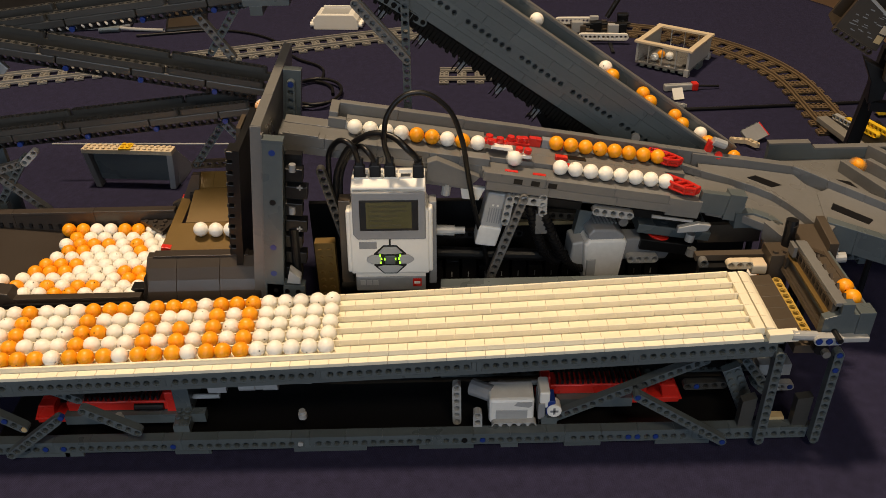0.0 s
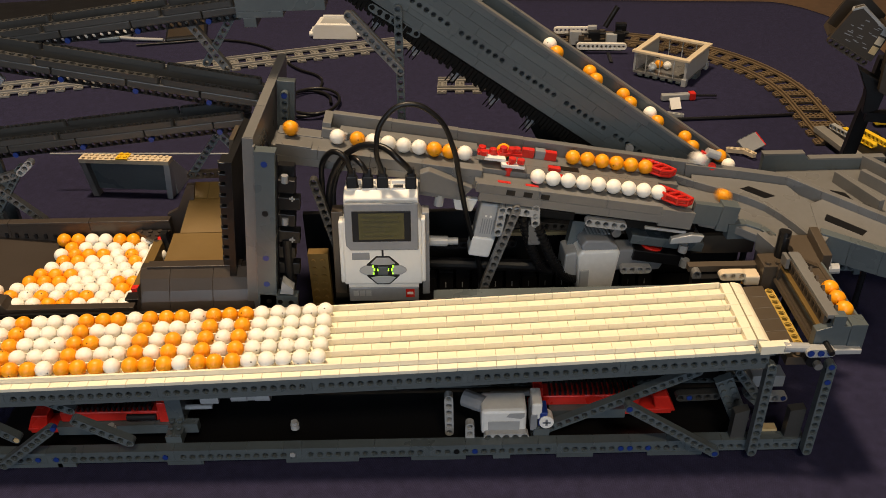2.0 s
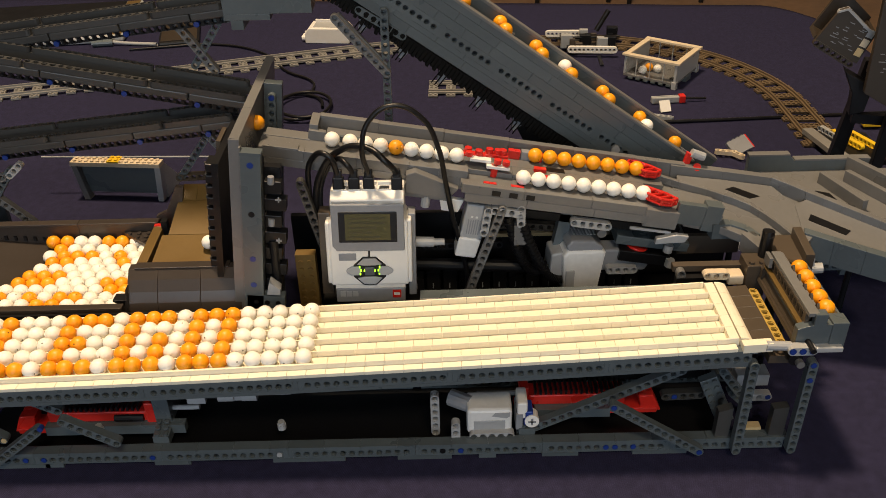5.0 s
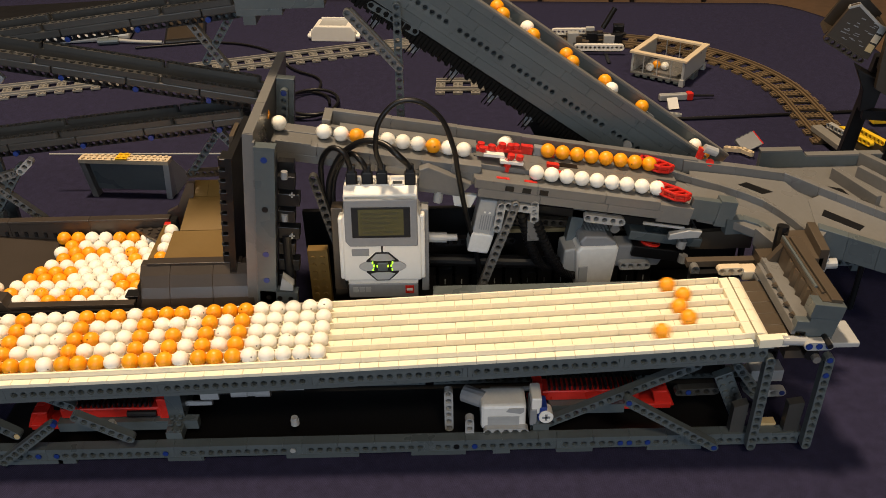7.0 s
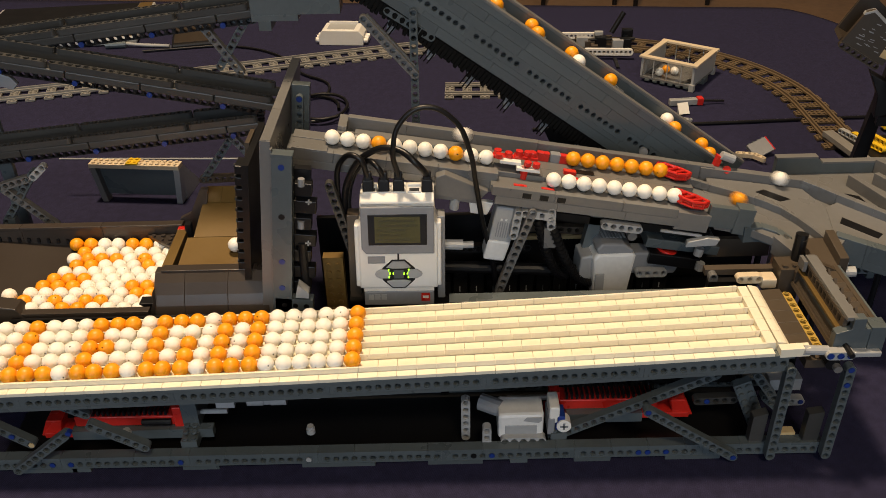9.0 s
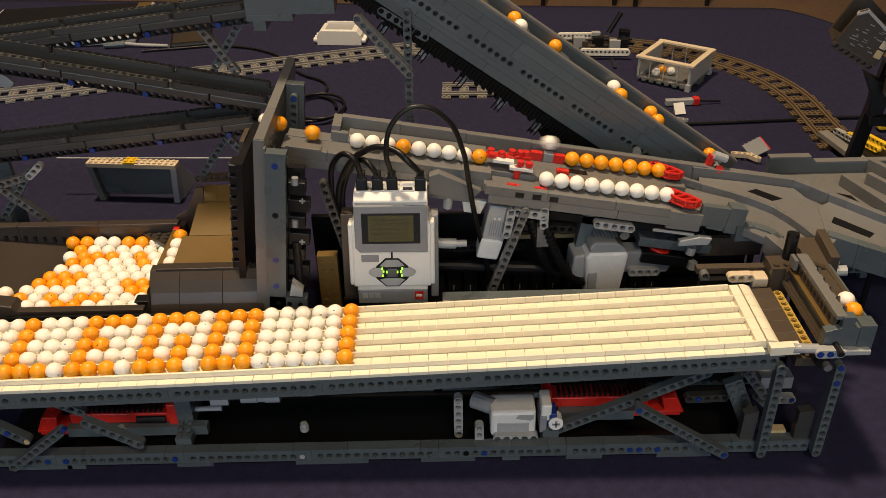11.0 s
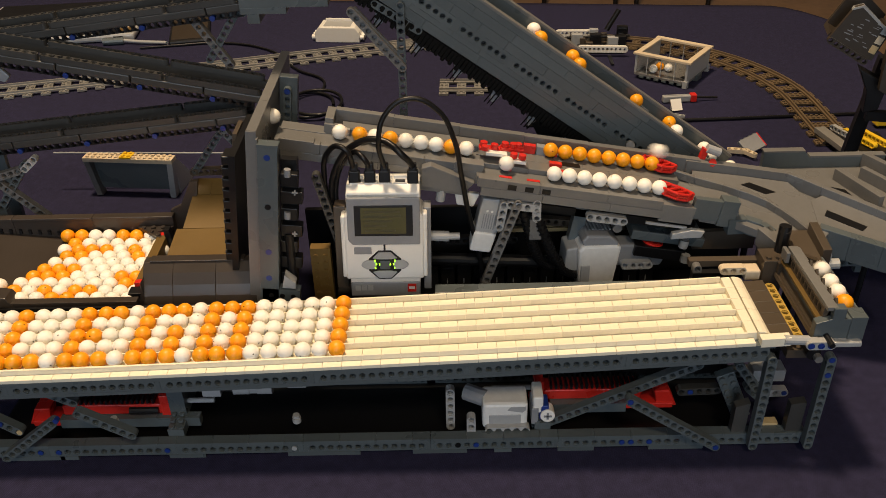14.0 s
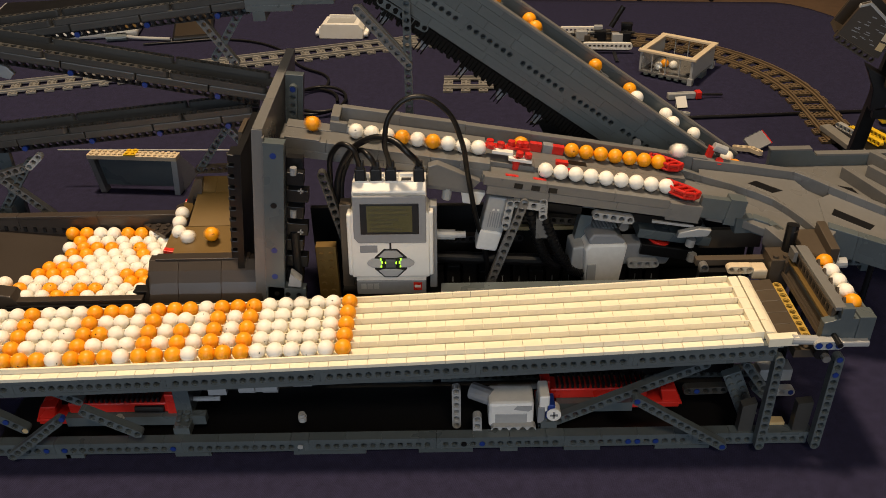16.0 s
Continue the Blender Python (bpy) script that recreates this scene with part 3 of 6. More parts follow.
part("post_cap", box(bmesh.new(), 9.6, 27.4, -8.4, 2.4, -10, -7), DARK, tw)
part("post_flank", box(bmesh.new(), 8.4, 10, -6, 0, -262, -4), GREY, tw)
for w, m in ((-18.5, BLUE), (-66, BLACK), (-112, BLUE), (-140, BLUE)):
    pin(post, (18.2, -8, w), m, r=2.8, out=0.35)
part("post_foot", box(bmesh.new(), 12, 46, -8, 2, -166, -152), DARK, tw)
for u in (20, 30, 40):
    pin(tw, (u, -8, -159), BLACK, out=0.2)
part("foot_wedge", prism(bmesh.new(), [(30, -150), (42, -150), (42, -144), (32, -136)], -8, 2), LIGHT, tw)
part("rear_post", box(bmesh.new(), 9, 26, 122, 132, -262, 2), DARK, tw, bevel=0.3)
beam(tw, (17, 119, -10), (17, 119, -60), 5, DARK, name="rear_beam", up=(1, 0, 0))
pin(tw, (17, 115.4, -10), BLUE, r=2.8)
part("black_rail", box(bmesh.new(), 26, 40, 14, 22, -262, -30), BLACK, tw)
for k in range(7):
    part("black_block", box(bmesh.new(), 27, 42 + 4 * (k % 2), 6, 16, -52 - 17 * k, -40 - 17 * k), BLACK, tw, bevel=0.6)
for u, w in ((36, -42), (36, -84), (40, -150)):
    part("grey_bush", rod(bmesh.new(), (u - 3, 6, w), (u - 3, 6, w + 7), 3), MIDGREY, tw)
for w in (-57, -99):
    part("axle_end", box(bmesh.new(), 37, 42, 4.4, 6, w - 0.6, w + 0.6), LIGHT, tw)
    part("axle_end", box(bmesh.new(), 39, 40.2, 4.4, 6, w - 2.5, w + 2.5), LIGHT, tw)
part("black_tube", rod(bmesh.new(), (38, 8, -150), (34, 8, -100), 4.5), BLACK, tw)

# chain of the lift beside the wall
ch = empty("lift_chain", "black link chain of the ball lift", "chain", at=mm(-182, 150, 245, 0, 6.3, 0))
part("guide", box(bmesh.new(), -10, -4, -30, 60, -190, -10), BLACK, ch)
part("brown_guide", box(bmesh.new(), -14, -10, 10, 40, -70, -8), BROWN, ch)
for k in range(16):
    part("link", box(bmesh.new(), -17, -9, -24, -6, -22 - 11 * k, -14 - 11 * k), BLACK, ch, bevel=0.8)
    part("link_pin", rod(bmesh.new(), (-19, -15, -18 - 11 * k), (-8, -15, -18 - 11 * k), 2), BLACK, ch)

# ---- control brick ----
EVM = mm(-64.5, 116, 90, -7.5, 1.0, 0.6)
ev = empty("control_brick", "white programmable control brick with grey screen", "controller", at=EVM)
part("body", prism(bmesh.new(), [(-36, 17), (36, 17), (36, 80), (33.5, 84), (33.5, 103), (-33.5, 103), (-33.5, 84), (-36, 80)], 0, 38), WHITE, ev, bevel=1.6)
part("shoulder", prism(bmesh.new(), [(0, 97), (0, 103), (7, 109), (36, 109), (36, 97)], -33.2, 33.2, "x"), WHITE, ev, bevel=1.2)
base = part("base", box(bmesh.new(), -32.5, 32.5, 0.6, 38, -1, 13.5), MIDGREY, ev, bevel=1.0)
part("base_top", box(bmesh.new(), -32.5, 32.5, 1.5, 38, 13, 18), WHITE, ev)
part("side_rail", box(bmesh.new(), 36, 43, 12, 30, 0, 84), MIDGREY, ev, bevel=0.8)
part("side_rail", box(bmesh.new(), -47, -36, 16, 34, 0, 84), BROWN, ev, bevel=0.8)
part("white_flank", box(bmesh.new(), 34, 39.5, 2, 26, 18, 82), WHITE, ev, bevel=1.5)
part("white_flank", box(bmesh.new(), -39.5, -34, 2, 26, 18, 80), WHITE, ev, bevel=1.5)
bz = part("screen_bezel", prism(bmesh.new(), [(-33, 58), (-29, 53), (33, 53), (33, 99), (-33, 99)], -2.2, 2), MIDGREY, ev, bevel=1.0)
part("screen_frame", box(bmesh.new(), -26.5, 26.5, -2.8, 0, 62, 92), BLACK, bz, bevel=0.6)
lcd = part("screen", box(bmesh.new(), -20.5, 20.5, -3.0, -1, 64.5, 90), LCD, bz)
for k in range(5):
    part("text_bar", box(bmesh.new(), -17, (15, 16, 8, 3, 11)[k], -3.08, -3.0, 85 - 4.6 * k, 87 - 4.6 * k), LCDINK, lcd)
part("stem", box(bmesh.new(), -0.9, 0.9, -0.5, 1, 44, 54), BLACK, ev)
part("small_key", box(bmesh.new(), -28, -12, -0.9, 1, 43, 50), MIDGREY, ev, bevel=0.5)
pad = part("key_pad_back", prism(bmesh.new(), [(-15, 26), (-6, 17.5), (6, 17.5), (15, 26), (15, 38), (6, 46.5), (-6, 46.5), (-15, 38)], -0.7, 1), BLACK, ev, bevel=0.3)
part("key", prism(bmesh.new(), [(-11.5, 39), (-5.5, 45.2), (5.5, 45.2), (11.5, 39), (5.4, 38), (-5.4, 38)], -1.9, 0), LIGHT, ev, bevel=0.5)
part("key", prism(bmesh.new(), [(-11.5, 25), (-5.5, 18.8), (5.5, 18.8), (11.5, 25), (5.4, 26.4), (-5.4, 26.4)], -1.9, 0), LIGHT, ev, bevel=0.5)
for s in (-1, 1):
    part("side_key", prism(bmesh.new(), [(s * 8.5, 28), (s * 17, 28), (s * 21, 30.5), (s * 22, 32.3), (s * 21, 34.5), (s * 17, 37), (s * 8.5, 37)], -1.9, 0), LIGHT, ev, bevel=0.6)
    for a, b in ((8, 33.2), (9.2, 36.5), (4.9, 33), (8.8, 29.5)):
        part("status_light", box(bmesh.new(), s * a - 0.6, s * a + 0.6, -2.3, 0, b - 0.9, b + 0.9), GREEN, ev)
part("centre_key", box(bmesh.new(), -4.6, 4.6, -2.4, 0, 28, 36.4), DARK, ev, bevel=0.6)
part("maker_badge", box(bmesh.new(), 20.5, 28.6, -0.15, 1, 3.5, 11.5), RED, base)
part("badge_bar", box(bmesh.new(), 21.8, 27.3, -0.3, 0, 6.4, 9), WHITE, base)
for a in (-28.5, -22.6, -16.7):
    part("name_bar", box(bmesh.new(), a, a + 4.8, -0.15, 1, 5.2, 10.4), LIGHT, base)
for k in range(4):
    x = -24 + 13.2 * k
    sk = part("socket", box(bmesh.new(), x - 6, x + 6, 7, 17, 106, 110.2), WHITEG, ev)
    part("socket_mouth", box(bmesh.new(), x - 4.4, x + 4.4, 8, 15, 109, 110.6), BLACK, sk)
    part("socket_shield", box(bmesh.new(), x - 6, x + 6, 17, 22, 108, 113.5), WHITE, ev, bevel=0.6)


def cable(name, pts, r, label, mat=None, parent=None):
    cu = bpy.data.curves.new(name, "CURVE")
    cu.dimensions, cu.bevel_depth, cu.bevel_resolution, cu.resolution_u = "3D", r * MM, 3, 10
    sp = cu.splines.new("BEZIER")
    sp.bezier_points.add(len(pts) - 1)
    for b, p in zip(sp.bezier_points, pts):
        b.co = Vector(p) * MM
        b.handle_left_type = b.handle_right_type = "AUTO"
    cu.materials.append(mat or BLACK)
    ob = new(name, cu)
    if parent:
        ob.parent = parent
    else:
        tagged(ob, label, "cable", "cables")
    return ob


def ev_point(x, y, z):
    p = EVM @ (Vector((x, y, z)) * MM)
    return tuple(p * 1000)


def plug(x):
    e = empty("plug", "black cable plug in the control brick", "plug", "plugs", at=EVM)
    part("shell", box(bmesh.new(), x - 5, x + 5, 7.5, 14.5, 108, 121), BLACK, e, bevel=1.2)
    part("collar", box(bmesh.new(), x - 3.6, x + 3.6, 8, 13, 120, 128), BLACK, e, bevel=1)


for x in (-25.5, -11.5, 1.7, 27):
    plug(x)
cable("cable", [ev_point(-25.5, 10, 124), (-96, 140, 232), (-112, 152, 222), (-118, 158, 190), (-116, 160, 150), (-112, 165, 96)], 2.6, "black flat cable from the control brick")
cable("cable", [ev_point(-11.5, 10, 124), (-80, 142, 222), (-88, 152, 222), (-104, 160, 200), (-110, 162, 160), (-106, 168, 100)], 2.6, "black flat cable from the control brick")
cable("cable", [ev_point(27, 10, 125), (-42, 132, 226), (-60, 142, 237), (-84, 150, 232), (-106, 156, 205), (-114, 160, 160), (-112, 165, 95)], 3.0, "black round cable looping off the control brick")
cable("cable", [ev_point(1.7, 10, 124), (-64, 134, 240), (-56, 136, 266), (-36, 138, 278), (-12, 140, 266), (2, 143, 236), (8, 146, 200), (14, 152, 160), (26, 160, 100), (30, 165, 60)], 2.4, "black cable arching from the control brick")

# ---- sorter; its frame slopes down to the right ----
SM = mm(-95, 185, 226, 0, 9.6, 0)
so = empty("sorter", "grey sloping brick-built ball sorter with two lanes", "sorter", at=SM)


def sbox(name, u0, u1, v0, v1, w0, w1, mat=None, bevel=0.3, label=""):
    return part(name, box(bmesh.new(), u0, u1, v0, v1, w0, w1), mat or GREY, so, label, bevel=bevel)


sbox("entry_floor", -66, 128, -12, 12, -12, -7.4)
for a, b in ((-66, -24), (-24, 24), (24, 72), (72, 126)):
    sbox("front_wall", a + 0.1, b - 0.1, -20, -12, -16.4, -6.4)
    sbox("front_wall_base", a + 6.1, min(b + 6, 126) - 0.1, -20.2, -12, -24, -16.5)
sbox("front_cap", -62, -30, -20, -8, -6.4, -5)
sbox("entry_ledge", -64, -22, 6, 22, -12, -6.5)
sbox("end_wall", -24, -16, 12, 40, -22, 6.5)
sbox("end_wall_front", -24, -8, 8, 14, -22, 2)
sbox("pale_corner", -8, 0, 9, 13, -10, -1, LIGHT)
sbox("inner_wall", 0, 122, 11, 15, -12, -1.5, DARK)
sbox("inner_shelf", -8, 124, 15, 32, -14, -3.2)
for k, (a, b) in enumerate(((-16, 40), (40, 104), (104, 168), (168, 232), (232, 296), (296, 346))):
    sbox("back_wall", a + 0.1, b - 0.1, 33, 40, -18, 5.5 - 0.4 * k)
    sbox("back_rim", a + 0.1, b - 0.1, 32.6, 40.4, 5.5 - 0.4 * k, 7.4 - 0.4 * k)
sbox("cover_plate", 100, 127, -22, -10, -12, -4.6)
sbox("cover_side", 100, 127, -22.2, -20, -24, -12)
sbox("lane_floor", 121, 320, -31, 5, -16, -11.6)
sbox("lane_floor_rear", 121, 320, 5, 33, -12, -6.6)
for a, b in ((124, 170), (170, 250), (250, 300)):
    sbox("centre_tile", a + 0.1, b - 0.1, -12, 10, -11.6, -6.8)
# a recess's shade, painted as a flat black sheet on the tiles
sbox("dark_recess", 196, 222, 4, 12, -6.7, -6.3, BLACK, 0)
for a, b in ((122, 180), (180, 244), (244, 296)):
    sbox("lane_wall", a + 0.1, b - 0.1, -38, -31, -18.4, -9.6)
    sbox("lane_wall_base", a + 4.1, b + 3.9, -38.3, -31, -27, -18.5)
sbox("nose", 296, 328, -38, -31, -30, -12)
sbox("nose_floor", 296, 372, -31, 33, -20, -13)
sbox("exit_wall", 326, 366, -36, -29, -24, -3, DARK)
sbox("exit_wall_corner", 352, 368, -37, -24, -28, -1, DARK)
for k in range(3):
    part("square_hole", box(bmesh.new(), 150 + 16 * k, 158 + 16 * k, -38.6, -37, -17.5, -12.5), BLACK, so)
# red pusher at the lane fork
rp = empty("lane_switch", "red studded lever on a white plate", "lever")
rp.matrix_basis = SM @ mm(132, 0, 0)
part("white_plate", box(bmesh.new(), -4, 16, -9, -2, 0, 3), WHITE, rp, bevel=0.3)
part("white_arm", box(bmesh.new(), 12, 34, -14, -6, -3, 0), WHITE, rp, bevel=0.3)
part("red_plate", box(bmesh.new(), -10, 14, -2, 6, 1, 4), RED, rp, bevel=0.3)
part("red_plate", box(bmesh.new(), 10, 32, -2, 6, 3, 6), RED, rp, bevel=0.3)
for a, b, c in ((-5, -4, 3), (4, 0, 4), (14, 2, 6), (22, 2, 6), (-6, 3, 4), (22, -9, 1), (30, -10, 1), (27, 3, 6)):
    part("red_stud", rod(bmesh.new(), (a, b, c), (a, b, c + 4.5), 3.6), RED, rp, bevel=0.4)
part("red_axle", rod(bmesh.new(), (20, -10, -14), (20, -10, 0), 3.6), RED, rp)
for u, v in ((172, 24), (194, 24), (196, 2), (196, -14)):
    part("red_block", box(bmesh.new(), u - 5, u + 7, v - 3, v + 3, -7, 2 if v > 10 else -3), RED, so, "red block", bevel=0.6)
part("grey_block", box(bmesh.new(), 180, 190, 21, 29, -8, 2), MIDGREY, so, bevel=0.6)
for u in (142, 168):
    part("red_tile", box(bmesh.new(), u, u + 12, -29, -25, -11.6, -10.4), RED, so)


def gate(u, v, w, turn):
    """A lattice wing that stops a lane."""
    e = empty("lane_gate", "red plastic lattice gate closing a sorter lane", "gate", "lane gates")
    e.matrix_basis = SM @ mm(u, v, w, 0, 0, turn)
    a = [(0, -5), (10, -9), (22, -9), (30, -3), (32, 4), (20, 6), (0, 4)]
    for (x0, y0), (x1, y1) in zip(a, a[1:] + a[:1]):
        for z in (-2.6, 2.6):
            part("edge_rib", rod(bmesh.new(), (x0, y0, z), (x1, y1, z), 1.5, 8), RED, e)
    for x, y in a:
        part("upright_rib", rod(bmesh.new(), (x, y, -2.6), (x, y, 2.6), 1.5, 8), RED, e)
    for x0, x1 in ((4, 10), (12, 18), (20, 26)):
        part("cross_rib", rod(bmesh.new(), (x0, -7, 2.6), (x1, 5, 2.6), 1.3, 8), RED, e)
        part("cross_rib", rod(bmesh.new(), (x0, -7, -2.6), (x1, 5, -2.6), 1.3, 8), RED, e)
    part("web", prism(bmesh.new(), [(0, -5), (10, -9), (22, -9), (30, -3), (32, 4), (20, 6), (0, 4)], -0.8, 0.8, "z"), RED, e)
    return e


gate1 = gate(288, 31, 0, -30)
gate2 = gate(295, -15, -4, -34)
sd = part("silver_arm", box(bmesh.new(), 286, 326, -36, -34, -36, -33.5), LIGHT, so)
part("grey_lug", prism(bmesh.new(), [(312, -46), (340, -40), (342, -33), (330, -33), (312, -40)], -42, -36), LIGHT, so, bevel=0.8)
# fittings below the lanes
beam(so, (156, -36, -33), (188, -36, -33), 4, LIGHT, name="under_beam")
beam(so, (232, -36, -35), (264, -36, -35), 5, LIGHT, name="under_beam")
beam(so, (150, -36, -34), (150, -36, -70), 4, LIGHT, name="under_beam", up=(1, 0, 0))
part("under_block", box(bmesh.new(), 64, 112, -26, -14, -36, -22), GREY, so, bevel=0.6)
part("under_block", prism(bmesh.new(), [(70, -12), (78, -8), (120, -20), (112, -32), (72, -30)], -30, -20), GREY, so, bevel=0.6)
pin(so, (80, -27, -28), LIGHT, r=3.2, d=(0, 1, 0))
part("under_stub", rod(bmesh.new(), (92, -22, -46), (92, -22, -34), 4.5), LIGHT, so)
part("white_bracket", prism(bmesh.new(), [(104, -34), (128, -34), (124, -48), (108, -48)], -24, -18), WHITE, so, bevel=1.2)
part("mount_plate", box(bmesh.new(), 180, 340, -20, 20, -46, -38), BLACK, so)
part("mount_plate", box(bmesh.new(), 280, 352, -26, 24, -60, -50), DARK, so, bevel=1)
part("mount_post", box(bmesh.new(), 222, 234, -20, -8, -110, -26), DARK, so)
part("mount_block", box(bmesh.new(), 286, 336, -30, 0, -76, -64), BLACK, so, bevel=1)
for u, w in ((330, -54), (336, -70)):
    part("grey_bush", rod(bmesh.new(), (u, -32, w - 4), (u, -32, w + 4), 4.4), LIGHT, so)
part("axle_stub", rod(bmesh.new(), (262, -34, -46), (262, -20, -46), 4.5), GREY, so)
# sensor hanging below the fork
sn = empty("sensor", "light grey and white sensor hanging under the sorter", "sensor", at=mm(33, 154, 146, 0, 9.6, 0))
part("shell", prism(bmesh.new(), [(-11, -20), (10, -20), (14, 24), (-9, 24)], 0, 22), LIGHT, sn, bevel=2)
part("white_boot", prism(bmesh.new(), [(-12.5, -34), (8, -34), (10.5, -12), (-11.5, -12)], -1.6, 22), WHITEG, sn, bevel=2)
for k in range(6):
    part("groove", box(bmesh.new(), -5.5 + 2.2 * k, -4.5 + 2.2 * k, -0.4, 1, -8, 8), MIDGREY, sn)
for k in range(2):
    part("mark", box(bmesh.new(), -3.4 + 4.4 * k, -1.4 + 4.4 * k, -0.4, 1, 10, 12), WHITE, sn)
st = empty("support_struts", "dark grey holed beams propping up the sorter", "strut", "struts")
beam(st, (60, 146, 170), (26, 146, 70), 14, GREY, name="prop", up=(1, 0, 0))
beam(st, (-124, 150, 200), (-102, 152, 100), 14, RAMPG, name="prop", up=(1, 0, 0))
part("prop_plate", box(bmesh.new(), -136, -117, 140, 150, 14, 128), BROWNP, st)
for k in range(9):
    for i in range(2):
        part("stud", rod(bmesh.new(), (-131 + 8.5 * i, 140, 52 + 8.5 * k), (-131 + 8.5 * i, 138, 52 + 8.5 * k), 2.5), BROWNP, st)
part("base_rail", box(bmesh.new(), -18, 230, 108, 122, 92, 97), DARK, st, bevel=0.4)
part("base_rail_front", box(bmesh.new(), -18, 230, 103, 108, 88, 94.5), DARK, st)
# black backing and shelf added to give the sorter's underside its interior shade
part("shade_backing", box(bmesh.new(), -150, 300, 214, 220, 0, 128), BLACK, st)
part("shade_shelf", box(bmesh.new(), -120, 270, 150, 212, 40, 48), BLACK, st)
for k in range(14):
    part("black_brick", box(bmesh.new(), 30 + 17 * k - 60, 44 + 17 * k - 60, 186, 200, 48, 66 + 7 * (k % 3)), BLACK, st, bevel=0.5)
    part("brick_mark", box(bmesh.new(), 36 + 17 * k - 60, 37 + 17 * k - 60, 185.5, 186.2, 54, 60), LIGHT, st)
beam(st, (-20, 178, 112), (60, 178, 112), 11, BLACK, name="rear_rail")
beam(st, (40, 200, 124), (190, 200, 110), 19, BROWN, name="rear_rail")
part("tan_rail", box(bmesh.new(), 20, 150, 206, 212, 102, 106), TAN, st)
part("black_pipe", rod(bmesh.new(), (-30, 176, 92), (116, 160, 94), 6), BLACK, st)
part("brown_rail", box(bmesh.new(), 232, 300, 196, 206, 118, 124), BROWN, st)
part("brown_box", box(bmesh.new(), 236, 296, 170, 176, 100, 120), BROWN, st)
part("grey_stub", rod(bmesh.new(), (-24, 150, 134), (-4, 150, 133), 5), LIGHT, st)
part("grey_stub", rod(bmesh.new(), (-4, 150, 133), (6, 150, 133), 3.4), LIGHT, st)
for k, (a, b) in enumerate((((66, 152, 158), (98, 158, 92)), ((80, 150, 150), (124, 152, 86)))):
    p, q = Vector(a), Vector(b)
    pts = [tuple(p.lerp(q, i / 6) + Vector((0, 0, -20 * math.sin(math.pi * i / 6)))) for i in range(7)]
    hose = cable("ribbed_hose", pts, 4.2, "black ribbed flexible hose")
    for i in range(1, 26):
        s = i / 26
        c = p.lerp(q, s) + Vector((0, 0, -20 * math.sin(math.pi * s)))
        d = (p.lerp(q, s + 0.01) + Vector((0, 0, -20 * math.sin(math.pi * (s + 0.01)))) - c).normalized()
        part("rib", rod(bmesh.new(), c, c + d * 1.3, 5.2, 10), BLACK, hose)
bx = empty("holed_beams", "grey angled holed beam bracket", "beam")
part("holed_block", box(bmesh.new(), 72, 84, 148, 156, 128, 150), GREY, bx, bevel=0.5)
beam(bx, (78, 150, 168), (78, 150, 140), 3, LIGHT, up=(1, 0, 0))
# large servo motor
sv = empty("servo_motor", "large pale grey servo motor below the sorter", "motor", at=mm(140, 140, 72, 0, 0, 6))
part("shell", prism(bmesh.new(), [(-18, 0), (-12, -3), (10, -3), (17, 6), (22, 44), (20, 48), (-16, 50), (-20, 44)], 6, 40), WHITEG, sv, bevel=3)
part("rear_cap", prism(bmesh.new(), [(-32, 16), (-16, 10), (-15, 46), (-30, 44)], 12, 38), LIGHT, sv, bevel=2)
part("top_cap", prism(bmesh.new(), [(-14, 46), (18, 44), (20, 50), (10, 58), (-12, 60), (-17, 54)], 8, 42), MIDGREY, sv, bevel=2)
for k in range(7):
    part("vent", box(bmesh.new(), -8 + 3.4 * k, -6.6 + 3.4 * k, 20, 40, 59.2 - 0.25 * k, 60.4 - 0.25 * k), LIGHT, sv)
part("side_panel", box(bmesh.new(), -17, -8, 4.6, 8, 6, 28), LIGHT, sv, bevel=0.8)
part("gear_arm", prism(bmesh.new(), [(20, 18), (66, 14), (72, 26), (68, 38), (22, 42)], 16, 36), MIDGREY, sv, bevel=2)
part("red_disc", rod(bmesh.new(), (56, 22, 34), (58, 22, 41), 11, 20), RED, sv, bevel=0.6)
beam(sv, (28, 12, 22), (56, 12, 20), 4, LIGHT, name="arm_beam")

# ---- junction behind the bucket ----


def zj(x, y):
    return 158 - 0.18 * (x - 220) + 0.16 * (y - 185)


jn = empty("track_junction", "grey brick-built track junction with curved guides", "track")


def slab(name, pts, h0, h1, mat=None, bevel=0.3):
    bm = bmesh.new()
    a = [bm.verts.new((x, y, zj(x, y) + h0)) for x, y in pts]
    b = [bm.verts.new((x, y, zj(x, y) + h1)) for x, y in pts]
    n = len(pts)
    bm.faces.new(a)
    bm.faces.new(b[::-1])
    for i in range(n):
        bm.faces.new((a[i], b[i], b[(i + 1) % n], a[(i + 1) % n]))
    return part(name, bm, mat or GREY, jn, bevel=bevel)


def guide(name, pts, wide, h0, h1, mat=None):
    """A row of guide blocks along a line, one part each."""
    for (x0, y0), (x1, y1) in zip(pts, pts[1:]):
        d = Vector((x1 - x0, y1 - y0)).normalized()
        n = Vector((-d.y, d.x)) * wide / 2
        slab(name, [(x0 + n.x, y0 + n.y), (x0 - n.x, y0 - n.y), (x1 - n.x, y1 - n.y), (x1 + n.x, y1 + n.y)], h0, h1, mat)


